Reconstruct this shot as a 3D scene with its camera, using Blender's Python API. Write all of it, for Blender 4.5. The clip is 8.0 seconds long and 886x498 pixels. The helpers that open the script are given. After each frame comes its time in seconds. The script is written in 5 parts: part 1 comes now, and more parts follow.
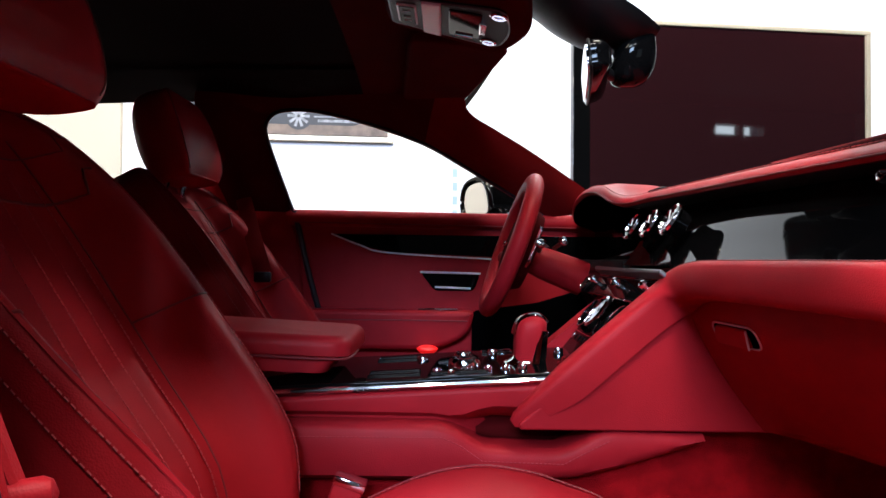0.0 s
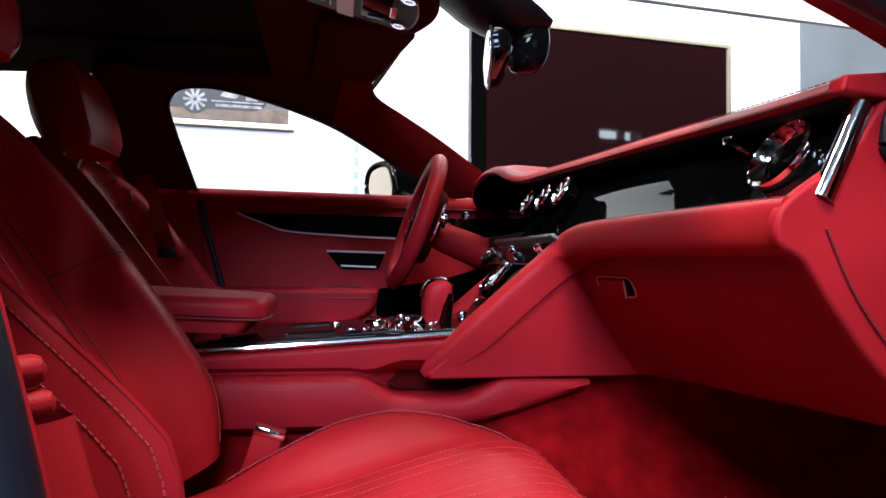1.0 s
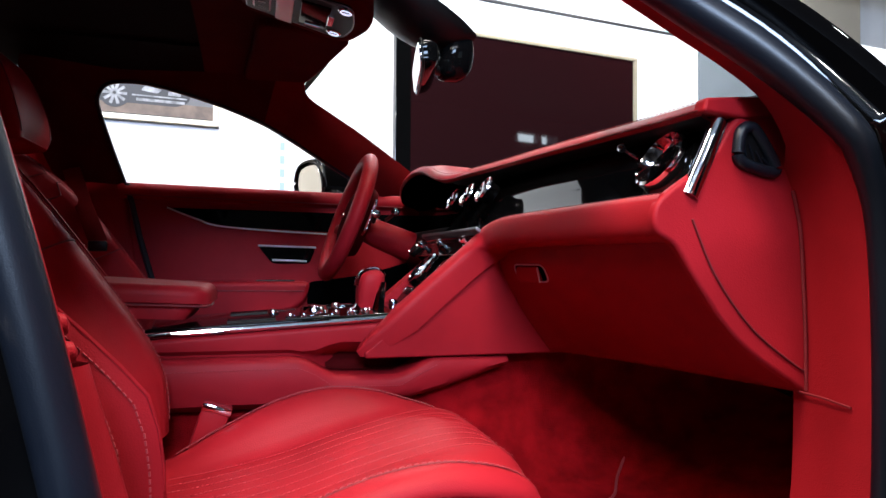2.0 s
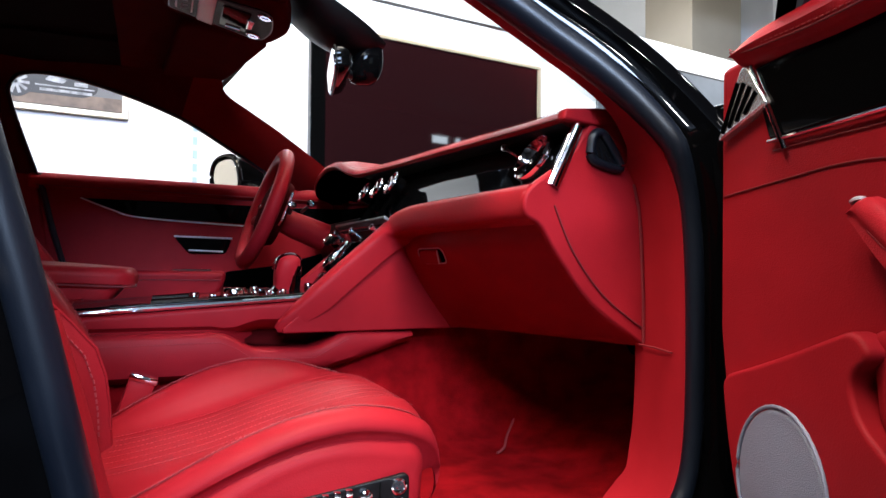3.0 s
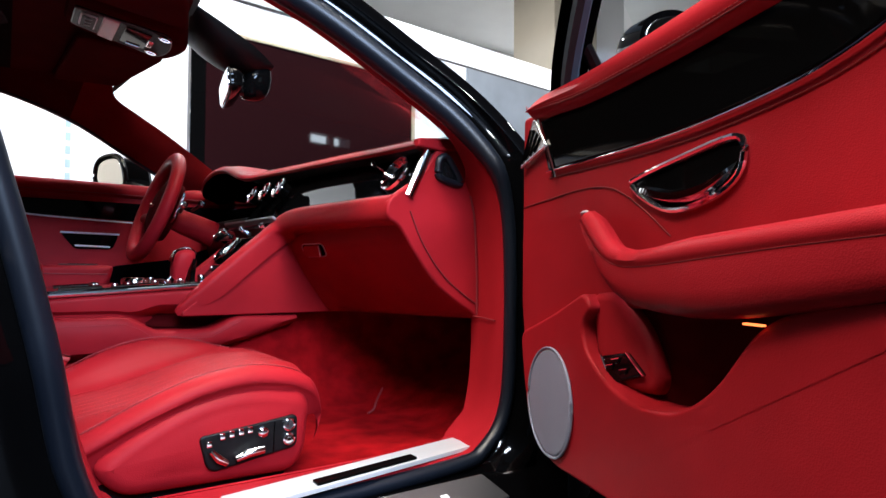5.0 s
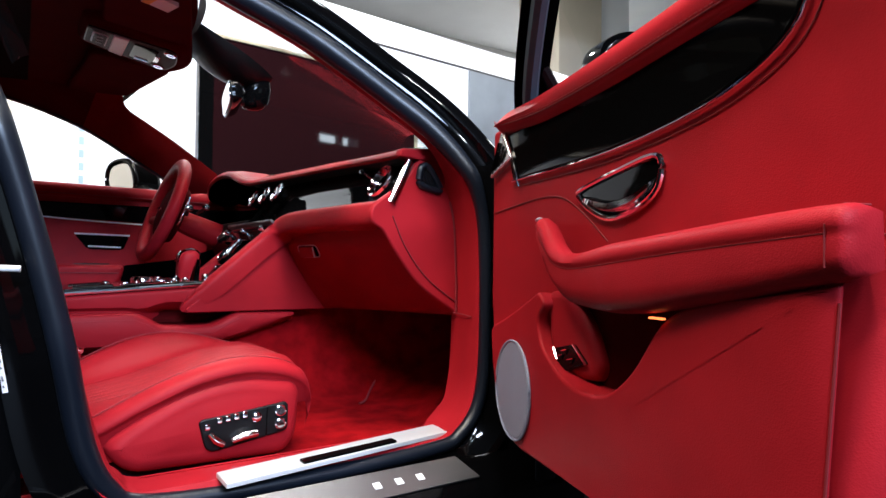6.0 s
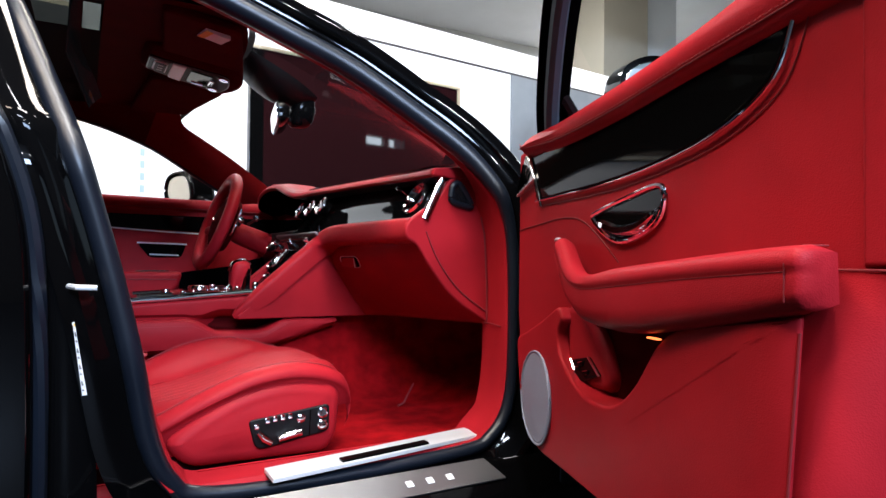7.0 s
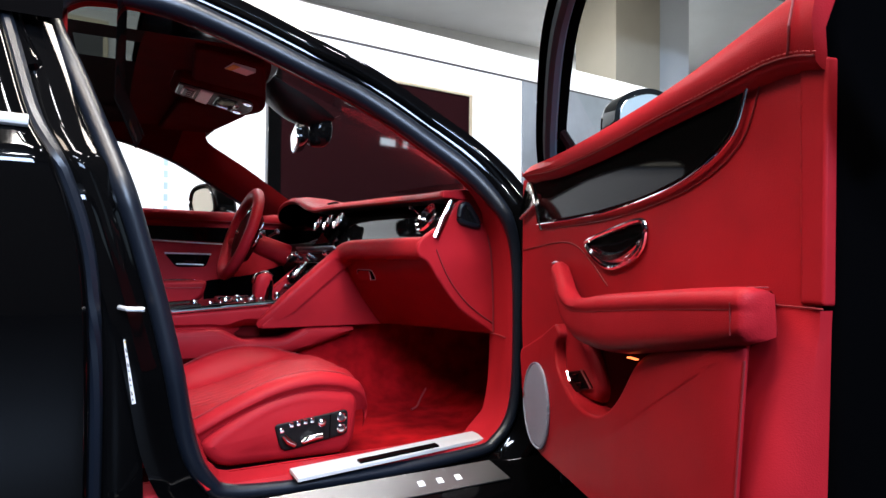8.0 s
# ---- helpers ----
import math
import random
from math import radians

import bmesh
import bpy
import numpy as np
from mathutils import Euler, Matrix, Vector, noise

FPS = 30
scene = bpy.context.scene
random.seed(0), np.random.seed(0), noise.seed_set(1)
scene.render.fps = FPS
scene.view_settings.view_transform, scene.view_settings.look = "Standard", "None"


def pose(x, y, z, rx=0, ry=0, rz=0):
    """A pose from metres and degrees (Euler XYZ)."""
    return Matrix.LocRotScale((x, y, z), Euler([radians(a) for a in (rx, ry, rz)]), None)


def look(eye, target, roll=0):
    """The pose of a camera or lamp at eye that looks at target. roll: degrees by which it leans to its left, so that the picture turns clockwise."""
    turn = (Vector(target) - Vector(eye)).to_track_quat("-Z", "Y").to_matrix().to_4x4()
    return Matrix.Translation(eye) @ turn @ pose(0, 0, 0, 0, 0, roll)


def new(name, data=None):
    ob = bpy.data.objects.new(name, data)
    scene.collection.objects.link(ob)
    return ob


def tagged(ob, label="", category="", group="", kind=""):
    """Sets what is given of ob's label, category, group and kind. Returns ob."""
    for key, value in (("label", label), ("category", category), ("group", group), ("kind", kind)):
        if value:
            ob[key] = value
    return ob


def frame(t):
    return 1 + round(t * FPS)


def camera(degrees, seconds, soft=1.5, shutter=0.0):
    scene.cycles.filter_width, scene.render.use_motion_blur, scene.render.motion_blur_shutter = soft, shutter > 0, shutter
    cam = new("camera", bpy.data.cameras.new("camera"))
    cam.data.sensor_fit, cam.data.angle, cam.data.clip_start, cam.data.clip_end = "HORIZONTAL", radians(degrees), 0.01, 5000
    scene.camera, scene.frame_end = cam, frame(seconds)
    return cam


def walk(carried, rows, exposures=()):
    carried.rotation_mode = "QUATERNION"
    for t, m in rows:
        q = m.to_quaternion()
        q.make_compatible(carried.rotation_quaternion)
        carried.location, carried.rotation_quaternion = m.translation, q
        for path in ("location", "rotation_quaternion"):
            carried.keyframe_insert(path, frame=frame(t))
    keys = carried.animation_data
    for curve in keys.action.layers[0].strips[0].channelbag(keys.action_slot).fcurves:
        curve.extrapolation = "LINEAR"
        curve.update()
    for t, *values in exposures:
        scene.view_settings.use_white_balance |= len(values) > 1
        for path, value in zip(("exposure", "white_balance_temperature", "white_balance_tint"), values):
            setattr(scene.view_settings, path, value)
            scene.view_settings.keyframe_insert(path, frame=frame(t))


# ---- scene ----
cam = camera(69.8, 8.0)
PATH = [
    (0, (0.026, -1.215, 0.869), (0.014, 0.785, 0.906), 0.4),
    (0.5, (0.009, -1.244, 0.84), (0.191, 0.747, 0.871), 0.4),
    (1, (-0.008, -1.295, 0.807), (0.307, 0.68, 0.843), 0.4),
    (2.5, (-0.072, -1.477, 0.774), (0.613, 0.402, 0.814), 0.4),
    (3, (-0.09, -1.561, 0.752), (0.718, 0.268, 0.795), 0.4),
    (3.5, (-0.13, -1.632, 0.749), (0.778, 0.15, 0.791), 0.4),
    (4, (-0.16, -1.703, 0.742), (0.872, 0.009, 0.785), 0.4),
    (4.5, (-0.202, -1.768, 0.734), (0.939, -0.126, 0.781), 0.5),
    (6, (-0.228, -1.964, 0.74), (0.885, -0.303, 0.781), 0.5),
    (6.5, (-0.236, -2.017, 0.754), (0.801, -0.308, 0.793), 0.5),
    (7, (-0.245, -2.057, 0.772), (0.743, -0.319, 0.809), 0.5),
    (7.5, (-0.263, -2.103, 0.8), (0.7, -0.35, 0.833), 0.4),
    (8, (-0.292, -2.165, 0.816), (0.657, -0.405, 0.848), 0.4),
]
walk(cam, [(t, look(eye, target, roll)) for t, eye, target, roll in PATH])

# ---- world, sun-side window light, ceiling lamps ----
world = bpy.data.worlds.new("showroom_sky")
scene.world = world
world.use_nodes = True
wn = world.node_tree.nodes
sky = wn.new("ShaderNodeTexSky")
sky.sky_type, sky.sun_disc = "NISHITA", False
sky.sun_elevation, sky.sun_rotation = radians(35), radians(200)
wn["Background"].inputs["Strength"].default_value = 0.08
world.node_tree.links.new(sky.outputs[0], wn["Background"].inputs["Color"])


def area_lamp(name, at, to, sx, sy, watts, col=(1, 1, 1), shape="RECTANGLE", spread=180):
    data = bpy.data.lights.new(name, "AREA")
    data.spread = radians(spread)
    data.shape, data.size, data.size_y, data.energy, data.color = shape, sx, sy, watts, col
    ob = new(name, data)
    ob.matrix_world = look(at, to)
    return ob


area_lamp("window_daylight", (-0.55, -7.25, 3.75), (0.05, 0, 0.8), 2.0, 1.0, 640, (0.50, 0.68, 1.0))
area_lamp("window_daylight", (2.6, -7.25, 2.4), (2.6, 0, 1.6), 1.5, 1.5, 4, (0.55, 0.78, 1.0))
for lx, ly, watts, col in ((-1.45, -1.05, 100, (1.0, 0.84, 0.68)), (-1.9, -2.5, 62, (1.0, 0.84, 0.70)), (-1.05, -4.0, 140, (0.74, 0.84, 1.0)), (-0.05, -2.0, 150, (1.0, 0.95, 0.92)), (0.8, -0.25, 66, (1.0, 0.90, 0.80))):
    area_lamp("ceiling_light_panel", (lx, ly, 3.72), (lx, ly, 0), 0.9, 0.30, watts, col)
for lx, ly, watts in ((-3.0, -1.6, 14), (-1.6, -1.6, 20), (-0.2, -1.6, 12), (1.2, -1.7, 8), (-0.6, -0.6, 6), (1.5, -0.6, 5), (3.4, -0.9, 6), (-0.4, -4.6, 30), (0.5, -4.6, 30)):
    area_lamp("ceiling_spot_lamp", (lx, ly, 3.72), (lx, ly, 0), 0.16, 0.16, watts, (0.98, 0.98, 1.0), "DISK")
for lx, ly, watts in ((-2.6, 0.9, 22), (-0.9, 1.0, 26), (0.8, 1.2, 26), (2.5, 1.35, 28), (4.4, 1.6, 36), (6.0, 1.8, 36)):
    area_lamp("wall_washer_lamp", (lx, ly, 3.72), (lx, ly + 1.35, 1.2), 0.16, 0.16, watts, (0.98, 0.98, 1.0), "DISK", 110)
for lx, ly, watts in ((1.0, 4.6, 150), (3.4, 3.7, 190), (8.4, 6.3, 230)):
    area_lamp("hall_lamp", (lx, ly, 4.9), (lx, ly, 0), 0.3, 0.3, watts, (0.98, 0.98, 1.0), "DISK")

# ---- materials ----


def material(name, base, rough=0.5, metal=0.0, spec=0.5, coat=0.0, sheen=0.0, grain=0.0, grain_scale=300.0, blotch=0.0, blotch_scale=6.0, wear=0.0, kind="NOISE", stretch=(1, 1, 1)):
    m = bpy.data.materials.new(name)
    m.use_nodes = True
    nt = m.node_tree
    b = nt.nodes["Principled BSDF"]
    b.inputs["Base Color"].default_value = (*base, 1)
    b.inputs["Roughness"].default_value = rough
    b.inputs["Metallic"].default_value = metal
    b.inputs["Specular IOR Level"].default_value = spec
    b.inputs["Coat Weight"].default_value = coat
    b.inputs["Coat Roughness"].default_value = 0.03
    b.inputs["Sheen Weight"].default_value = sheen
    co = nt.nodes.new("ShaderNodeTexCoord")
    mp = nt.nodes.new("ShaderNodeMapping")
    mp.inputs["Scale"].default_value = stretch
    nt.links.new(co.outputs["Object"], mp.inputs["Vector"])
    if grain:
        if kind == "VORONOI":
            tx = nt.nodes.new("ShaderNodeTexVoronoi")
            out = tx.outputs["Distance"]
        else:
            tx = nt.nodes.new("ShaderNodeTexNoise")
            tx.inputs["Detail"].default_value = 4
            out = tx.outputs["Fac"]
        tx.inputs["Scale"].default_value = grain_scale
        nt.links.new(mp.outputs[0], tx.inputs["Vector"])
        bp = nt.nodes.new("ShaderNodeBump")
        bp.inputs["Strength"].default_value = grain
        bp.inputs["Distance"].default_value = 0.002
        nt.links.new(out, bp.inputs["Height"])
        nt.links.new(bp.outputs[0], b.inputs["Normal"])
    if blotch:
        n2 = nt.nodes.new("ShaderNodeTexNoise")
        n2.inputs["Scale"].default_value = blotch_scale
        n2.inputs["Detail"].default_value = 5
        nt.links.new(mp.outputs[0], n2.inputs["Vector"])
        ra = nt.nodes.new("ShaderNodeValToRGB")
        ra.color_ramp.elements[0].position, ra.color_ramp.elements[1].position = 0.32, 0.68
        ra.color_ramp.elements[0].color = (*[c * (1 - blotch) for c in base], 1)
        ra.color_ramp.elements[1].color = (*[min(1, c * (1 + blotch)) for c in base], 1)
        nt.links.new(n2.outputs["Fac"], ra.inputs["Fac"])
        nt.links.new(ra.outputs["Color"], b.inputs["Base Color"])
        if wear:
            mr = nt.nodes.new("ShaderNodeMapRange")
            mr.inputs["To Min"].default_value, mr.inputs["To Max"].default_value = rough - wear, rough + wear
            nt.links.new(n2.outputs["Fac"], mr.inputs["Value"])
            nt.links.new(mr.outputs[0], b.inputs["Roughness"])
    return m


def glass_material(name, tint, gloss=0.06):
    m = bpy.data.materials.new(name)
    m.use_nodes = True
    nt = m.node_tree
    nt.nodes.remove(nt.nodes["Principled BSDF"])
    tr, gl, mx, lw = (nt.nodes.new(n) for n in ("ShaderNodeBsdfTransparent", "ShaderNodeBsdfGlossy", "ShaderNodeMixShader", "ShaderNodeLayerWeight"))
    tr.inputs["Color"].default_value = (*tint, 1)
    gl.inputs["Roughness"].default_value = 0.01
    lw.inputs["Blend"].default_value = gloss
    mu = nt.nodes.new("ShaderNodeMath")
    mu.operation = "MULTIPLY"
    mu.inputs[1].default_value = 0.4
    nt.links.new(lw.outputs["Fresnel"], mu.inputs[0])
    nt.links.new(mu.outputs[0], mx.inputs["Fac"])
    nt.links.new(tr.outputs[0], mx.inputs[1])
    nt.links.new(gl.outputs[0], mx.inputs[2])
    nt.links.new(mx.outputs[0], nt.nodes["Material Output"].inputs["Surface"])
    return m


def glow_material(name, col, strength):
    m = bpy.data.materials.new(name)
    m.use_nodes = True
    b = m.node_tree.nodes["Principled BSDF"]
    b.inputs["Base Color"].default_value = (*col, 1)
    b.inputs["Emission Color"].default_value = (*col, 1)
    b.inputs["Emission Strength"].default_value = strength
    return m


LEATHER = material("red_leather", (0.280, 0.0090, 0.0145), 0.46, spec=0.09, grain=0.12, grain_scale=560, kind="VORONOI", blotch=0.10, blotch_scale=9, wear=0.05)
STITCH = material("red_thread", (0.34, 0.035, 0.042), 0.8, grain=0.3, grain_scale=900)
PLEAT = material("pleat_thread", (0.30, 0.020, 0.026), 0.7)
PIPING = material("dark_red_seam", (0.15, 0.0045, 0.008), 0.6)
SUEDE = material("red_suede", (0.15, 0.008, 0.009), 0.95, spec=0.03, grain=0.25, grain_scale=900, blotch=0.12, blotch_scale=11)
# near-black lining: shade deep in the cabin is put into the colour
SHADED_LINER = material("shaded_headliner", (0.0045, 0.0012, 0.0014), 0.97, spec=0.05, grain=0.2, grain_scale=900, blotch=0.15)
CARPET = material("red_carpet", (0.26, 0.004, 0.0065), 0.98, spec=0.03, grain=1.0, grain_scale=520, blotch=0.30, blotch_scale=19)
GLOSS = material("piano_black_lacquer", (0.002, 0.002, 0.0022), 0.04, spec=0.10)
PAINT = material("black_car_paint", (0.0012, 0.0012, 0.0014), 0.05, spec=0.25)
CHROME = material("polished_chrome", (0.82, 0.82, 0.84), 0.07, metal=1.0)
SATIN = material("satin_aluminium", (0.62, 0.63, 0.65), 0.42, metal=0.4, grain=0.15, grain_scale=500, stretch=(0.04, 1, 1), blotch=0.06, blotch_scale=20)
RUBBER = material("black_rubber", (0.004, 0.0065, 0.012), 0.36, spec=0.42, grain=0.1, grain_scale=700, blotch=0.1)
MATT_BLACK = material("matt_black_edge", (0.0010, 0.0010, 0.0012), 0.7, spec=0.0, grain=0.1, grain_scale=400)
SILVER = material("silver_paint", (0.70, 0.71, 0.73), 0.32, grain=0.05, grain_scale=500)
BRUSHED = material("brushed_steel", (0.60, 0.61, 0.63), 0.24, metal=0.75)
DARK_SATIN = material("dark_satin_metal", (0.22, 0.22, 0.23), 0.3, metal=0.9)
CHANNEL = material("blue_grey_window_channel", (0.06, 0.085, 0.105), 0.6, spec=0.08, grain=0.1, grain_scale=300)
PLASTIC = material("black_plastic", (0.003, 0.003, 0.0033), 0.42, spec=0.2, grain=0.2, grain_scale=600)
GRILLE = material("silver_mesh", (0.22, 0.24, 0.31), 0.45, metal=0.2, grain=0.35, grain_scale=900, kind="VORONOI")
GLASS = glass_material("clear_glass", (0.93, 0.96, 0.95), 0.025)
SMOKED = glass_material("smoked_glass", (0.05, 0.055, 0.05), 0.015)
# the red suede again, darkened: shade under the roof and in the pockets
SHADED_SUEDE = material("shaded_red_suede", (0.055, 0.0028, 0.0035), 0.95, spec=0.02, grain=0.25, grain_scale=900, blotch=0.15, blotch_scale=11)
MIRROR = material("mirror_glass", (0.86, 0.87, 0.88), 0.015, metal=1.0)
WHITE_WALL = material("white_wall_paint", (0.84, 0.85, 0.86), 0.75, grain=0.08, grain_scale=120, blotch=0.02, blotch_scale=2)
CREAM_WALL = material("cream_wall_paint", (0.52, 0.46, 0.36), 0.8, grain=0.08, grain_scale=120, blotch=0.04, blotch_scale=2)
PALE_WALL = material("pale_grey_wall_paint", (0.62, 0.63, 0.62), 0.85, grain=0.08, grain_scale=120, blotch=0.03, blotch_scale=2)
GREY_WALL = material("grey_wall_paint", (0.42, 0.42, 0.41), 0.85, grain=0.08, grain_scale=120, blotch=0.04, blotch_scale=2)
DARK_WALL = material("dark_wall_panel", (0.035, 0.033, 0.034), 0.6, grain=0.08, grain_scale=90, blotch=0.15, blotch_scale=2)
FLOOR_TILE = material("dark_floor_tile", (0.008, 0.008, 0.009), 0.35, spec=0.15, grain=0.05, grain_scale=60, blotch=0.15, blotch_scale=3)
CHARCOAL = material("charcoal_wall_paint", (0.05, 0.05, 0.052), 0.7, grain=0.08, grain_scale=120, blotch=0.1, blotch_scale=2)
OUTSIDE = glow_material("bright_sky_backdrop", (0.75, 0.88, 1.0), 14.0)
SCREEN = material("dark_display_glass", (0.013, 0.0035, 0.0045), 0.03, spec=0.4, coat=0.25)
BRASS = material("pale_gold_frame", (0.55, 0.47, 0.34), 0.4, metal=0.5, blotch=0.05)
LABEL_WHITE = material("white_label", (0.75, 0.75, 0.75), 0.5)
LABEL_YELLOW = material("yellow_label", (0.75, 0.48, 0.05), 0.5)
LABEL_INK = material("label_ink", (0.12, 0.12, 0.12), 0.6)
RED_GLOW = glow_material("red_footwell_light", (0.80, 0.012, 0.012), 0.7)
RING_GLOW = glow_material("pale_light_ring", (0.75, 0.80, 1.0), 1.2)
AMBER_GLOW = glow_material("amber_pocket_light", (1.0, 0.22, 0.06), 2.5)

# ---- mesh helpers ----


def part(name, bm, mat, parent=None, label="", smooth=True):
    me = bpy.data.meshes.new(name)
    bmesh.ops.recalc_face_normals(bm, faces=bm.faces[:])
    bm.to_mesh(me)
    bm.free()
    if mat:
        me.materials.append(mat)
    if smooth:
        me.polygons.foreach_set("use_smooth", [True] * len(me.polygons))
        me.set_sharp_from_angle(angle=radians(42))
    ob = new(name, me)
    while parent and parent.parent and parent.parent.parent:
        parent = parent.parent
    if parent:
        ob.parent = parent
    if label:
        ob["label"] = label
    return ob


def spline(pts, n=8, closed=False):
    """Catmull-Rom through pts of any dimension."""
    pts = [tuple(p) for p in pts]
    k, out = len(pts), []
    for i in range(k if closed else k - 1):
        p = [pts[(i + j) % k] if closed else pts[min(max(i + j, 0), k - 1)] for j in (-1, 0, 1, 2)]
        for s in range(n):
            t = s / n
            out.append(tuple(0.5 * (2 * b + (c - a) * t + (2 * a - 5 * b + 4 * c - d) * t * t + (3 * b - a - 3 * c + d) * t ** 3) for a, b, c, d in zip(*p)))
    if not closed:
        out.append(pts[-1])
    return out


def fillet(poly, r, k=5):
    """A closed polygon with its corners rounded; a third number in a corner is its own radius."""
    out, n = [], len(poly)
    for i in range(n):
        p, a, b = Vector(poly[i][:2]), Vector(poly[i - 1][:2]), Vector(poly[(i + 1) % n][:2])
        rr = poly[i][2] if len(poly[i]) > 2 else r
        la, lb = (a - p).length, (b - p).length
        cut = min(rr, 0.48 * la, 0.48 * lb)
        s, e = p + (a - p) * cut / la, p + (b - p) * cut / lb
        for j in range(k + 1):
            t = j / k
            q = s * (1 - t) ** 2 + p * 2 * t * (1 - t) + e * t * t
            out.append((q.x, q.y))
    return out


def inset(poly, d):
    n, out = len(poly), []
    area = sum(poly[i - 1][0] * poly[i][1] - poly[i][0] * poly[i - 1][1] for i in range(n))
    sg = 1 if area > 0 else -1
    for i in range(n):
        a, b = Vector(poly[i - 1]), Vector(poly[(i + 1) % n])
        t = (b - a)
        t = t.normalized() if t.length > 1e-9 else Vector((1, 0))
        out.append((poly[i][0] - sg * t.y * d, poly[i][1] + sg * t.x * d))
    return out


def skin(rows, closed=False, caps=False, bm=None):
    """A sheet through rows of points; closed: each row is a ring."""
    bm = bm or bmesh.new()
    vs = [[bm.verts.new(p) for p in r] for r in rows]
    for a, b in zip(vs, vs[1:]):
        m = len(a)
        for i in range(m if closed else m - 1):
            j = (i + 1) % m
            bm.faces.new((a[i], a[j], b[j], b[i]))
    if caps:
        ends = [bm.faces.new(vs[0]), bm.faces.new(vs[-1])]
        bmesh.ops.triangulate(bm, faces=ends, ngon_method="EAR_CLIP")
    return bm


def panel(outline, at, w0, w1, r=0.006, steps=3, bm=None, dome=0.0):
    """A plate with a rounded front edge. at(a, b, w) gives the place of a point of the outline at height w."""
    rows = [[at(a, b, w0) for a, b in outline]]
    for s in range(steps + 1):
        g = math.pi / 2 * s / steps
        rows.append([at(a, b, w1 - r + r * math.sin(g)) for a, b in inset(outline, r * (1 - math.cos(g)))])
    rows.append([at(a, b, w1) for a, b in inset(outline, r + 0.0012)])
    bm = bm or bmesh.new()
    if dome:
        last = inset(outline, r)
        cx, cy = sum(p[0] for p in last) / len(last), sum(p[1] for p in last) / len(last)
        for s in (0.8, 0.55, 0.3, 0.1):
            rows.append([at(cx + (a - cx) * s, cy + (b - cy) * s, w1 + dome * (1 - s * s)) for a, b in last])
    return skin(rows, True, True, bm)


def fine_panel(outline, at, w0, w1, r=0.006, steps=3, grain=0.03):
    """A plate whose front is cut up finely, so that it can follow a swelling surface."""
    bm = panel(outline, lambda a, b, w: Vector((a, b, w)), w0, w1, r, steps)
    for _ in range(5):
        faces = [f for f in bm.faces if all(v.co.z > w1 - 1e-5 for v in f.verts)]
        edges = {e for f in faces for e in f.edges if e.calc_length() > grain}
        if not edges:
            break
        bmesh.ops.subdivide_edges(bm, edges=list(edges), cuts=1)
        bmesh.ops.triangulate(bm, faces=[f for f in bm.faces if len(f.verts) > 4 or all(v.co.z > w1 - 1e-5 for v in f.verts)])
    for v in bm.verts:
        v.co = at(*v.co)
    return bm


def tube(path, r, n=8, closed=False, bm=None, flat=1.0, up=(0, 0, 1)):
    """A round bar along a path; flat scales it along up."""
    pts = [Vector(p) for p in path]
    rows, k = [], len(pts)
    for i, p in enumerate(pts):
        t = (pts[(i + 1) % k] - pts[i - 1]) if closed else (pts[min(i + 1, k - 1)] - pts[max(i - 1, 0)])
        t.normalize()
        u = Vector(up)
        u = u - t * u.dot(t)
        if u.length < 1e-3:
            u = t.orthogonal()
        u.normalize()
        v = t.cross(u)
        rr = r[i] if isinstance(r, (list, tuple)) else r
        rows.append([p + u * (math.cos(a) * rr * flat) + v * (math.sin(a) * rr) for a in (2 * math.pi * j / n for j in range(n))])
    if closed:
        rows.append(rows[0])
        bm = skin(rows, True, False, bm)
        bmesh.ops.remove_doubles(bm, verts=bm.verts[:], dist=1e-6)
        return bm
    return skin(rows, True, True, bm)


def stitches(path, length=0.006, gap=0.003, r=0.0007, bm=None):
    """A row of raised thread stitches along a path."""
    bm = bm or bmesh.new()
    pts = [Vector(p) for p in path]
    run, nxt = 0.0, 0.0
    for a, b in zip(pts, pts[1:]):
        seg = (b - a).length
        if seg < 1e-6:
            continue
        d = (b - a) / seg
        while nxt < run + seg:
            s = a + d * (nxt - run)
            tube([s, s + d * length], r, 5, bm=bm)
            nxt += length + gap
        run += seg
    return bm


def lathe(profile, centre, axis, n=28, bm=None):
    """A turned piece: profile of (radius, height) along axis from centre."""
    c, ax = Vector(centre), Vector(axis).normalized()
    u = ax.orthogonal().normalized()
    v = ax.cross(u)
    rows = [[c + ax * h + (u * math.cos(a) + v * math.sin(a)) * max(q, 1e-4) for a in (2 * math.pi * j / n for j in range(n))] for q, h in profile]
    return skin(rows, True, True, bm)


def block(x0, x1, y0, y1, z0, z1, r=0.004, bm=None):
    bm = bm or bmesh.new()
    b2 = bmesh.new()
    bmesh.ops.create_cube(b2, size=1)
    for v in b2.verts:
        v.co = ((x0 + x1) / 2 + v.co.x * (x1 - x0), (y0 + y1) / 2 + v.co.y * (y1 - y0), (z0 + z1) / 2 + v.co.z * (z1 - z0))
    if r:
        bmesh.ops.bevel(b2, geom=b2.edges[:], offset=min(r, 0.45 * min(x1 - x0, y1 - y0, z1 - z0)), segments=2, affect="EDGES", profile=0.5)
    me = bpy.data.meshes.new("tmp")
    b2.to_mesh(me)
    b2.free()
    bm.from_mesh(me)
    bpy.data.meshes.remove(me)
    return bm


def side(a, b, w):
    """Plates that lie in a lengthwise upright plane: a forward, b up, w to the car's left."""
    return Vector((a, w, b))


def side_out(a, b, w):
    return Vector((a, -w, b))

# ---- showroom ----
WALL_TURN = radians(6.5)


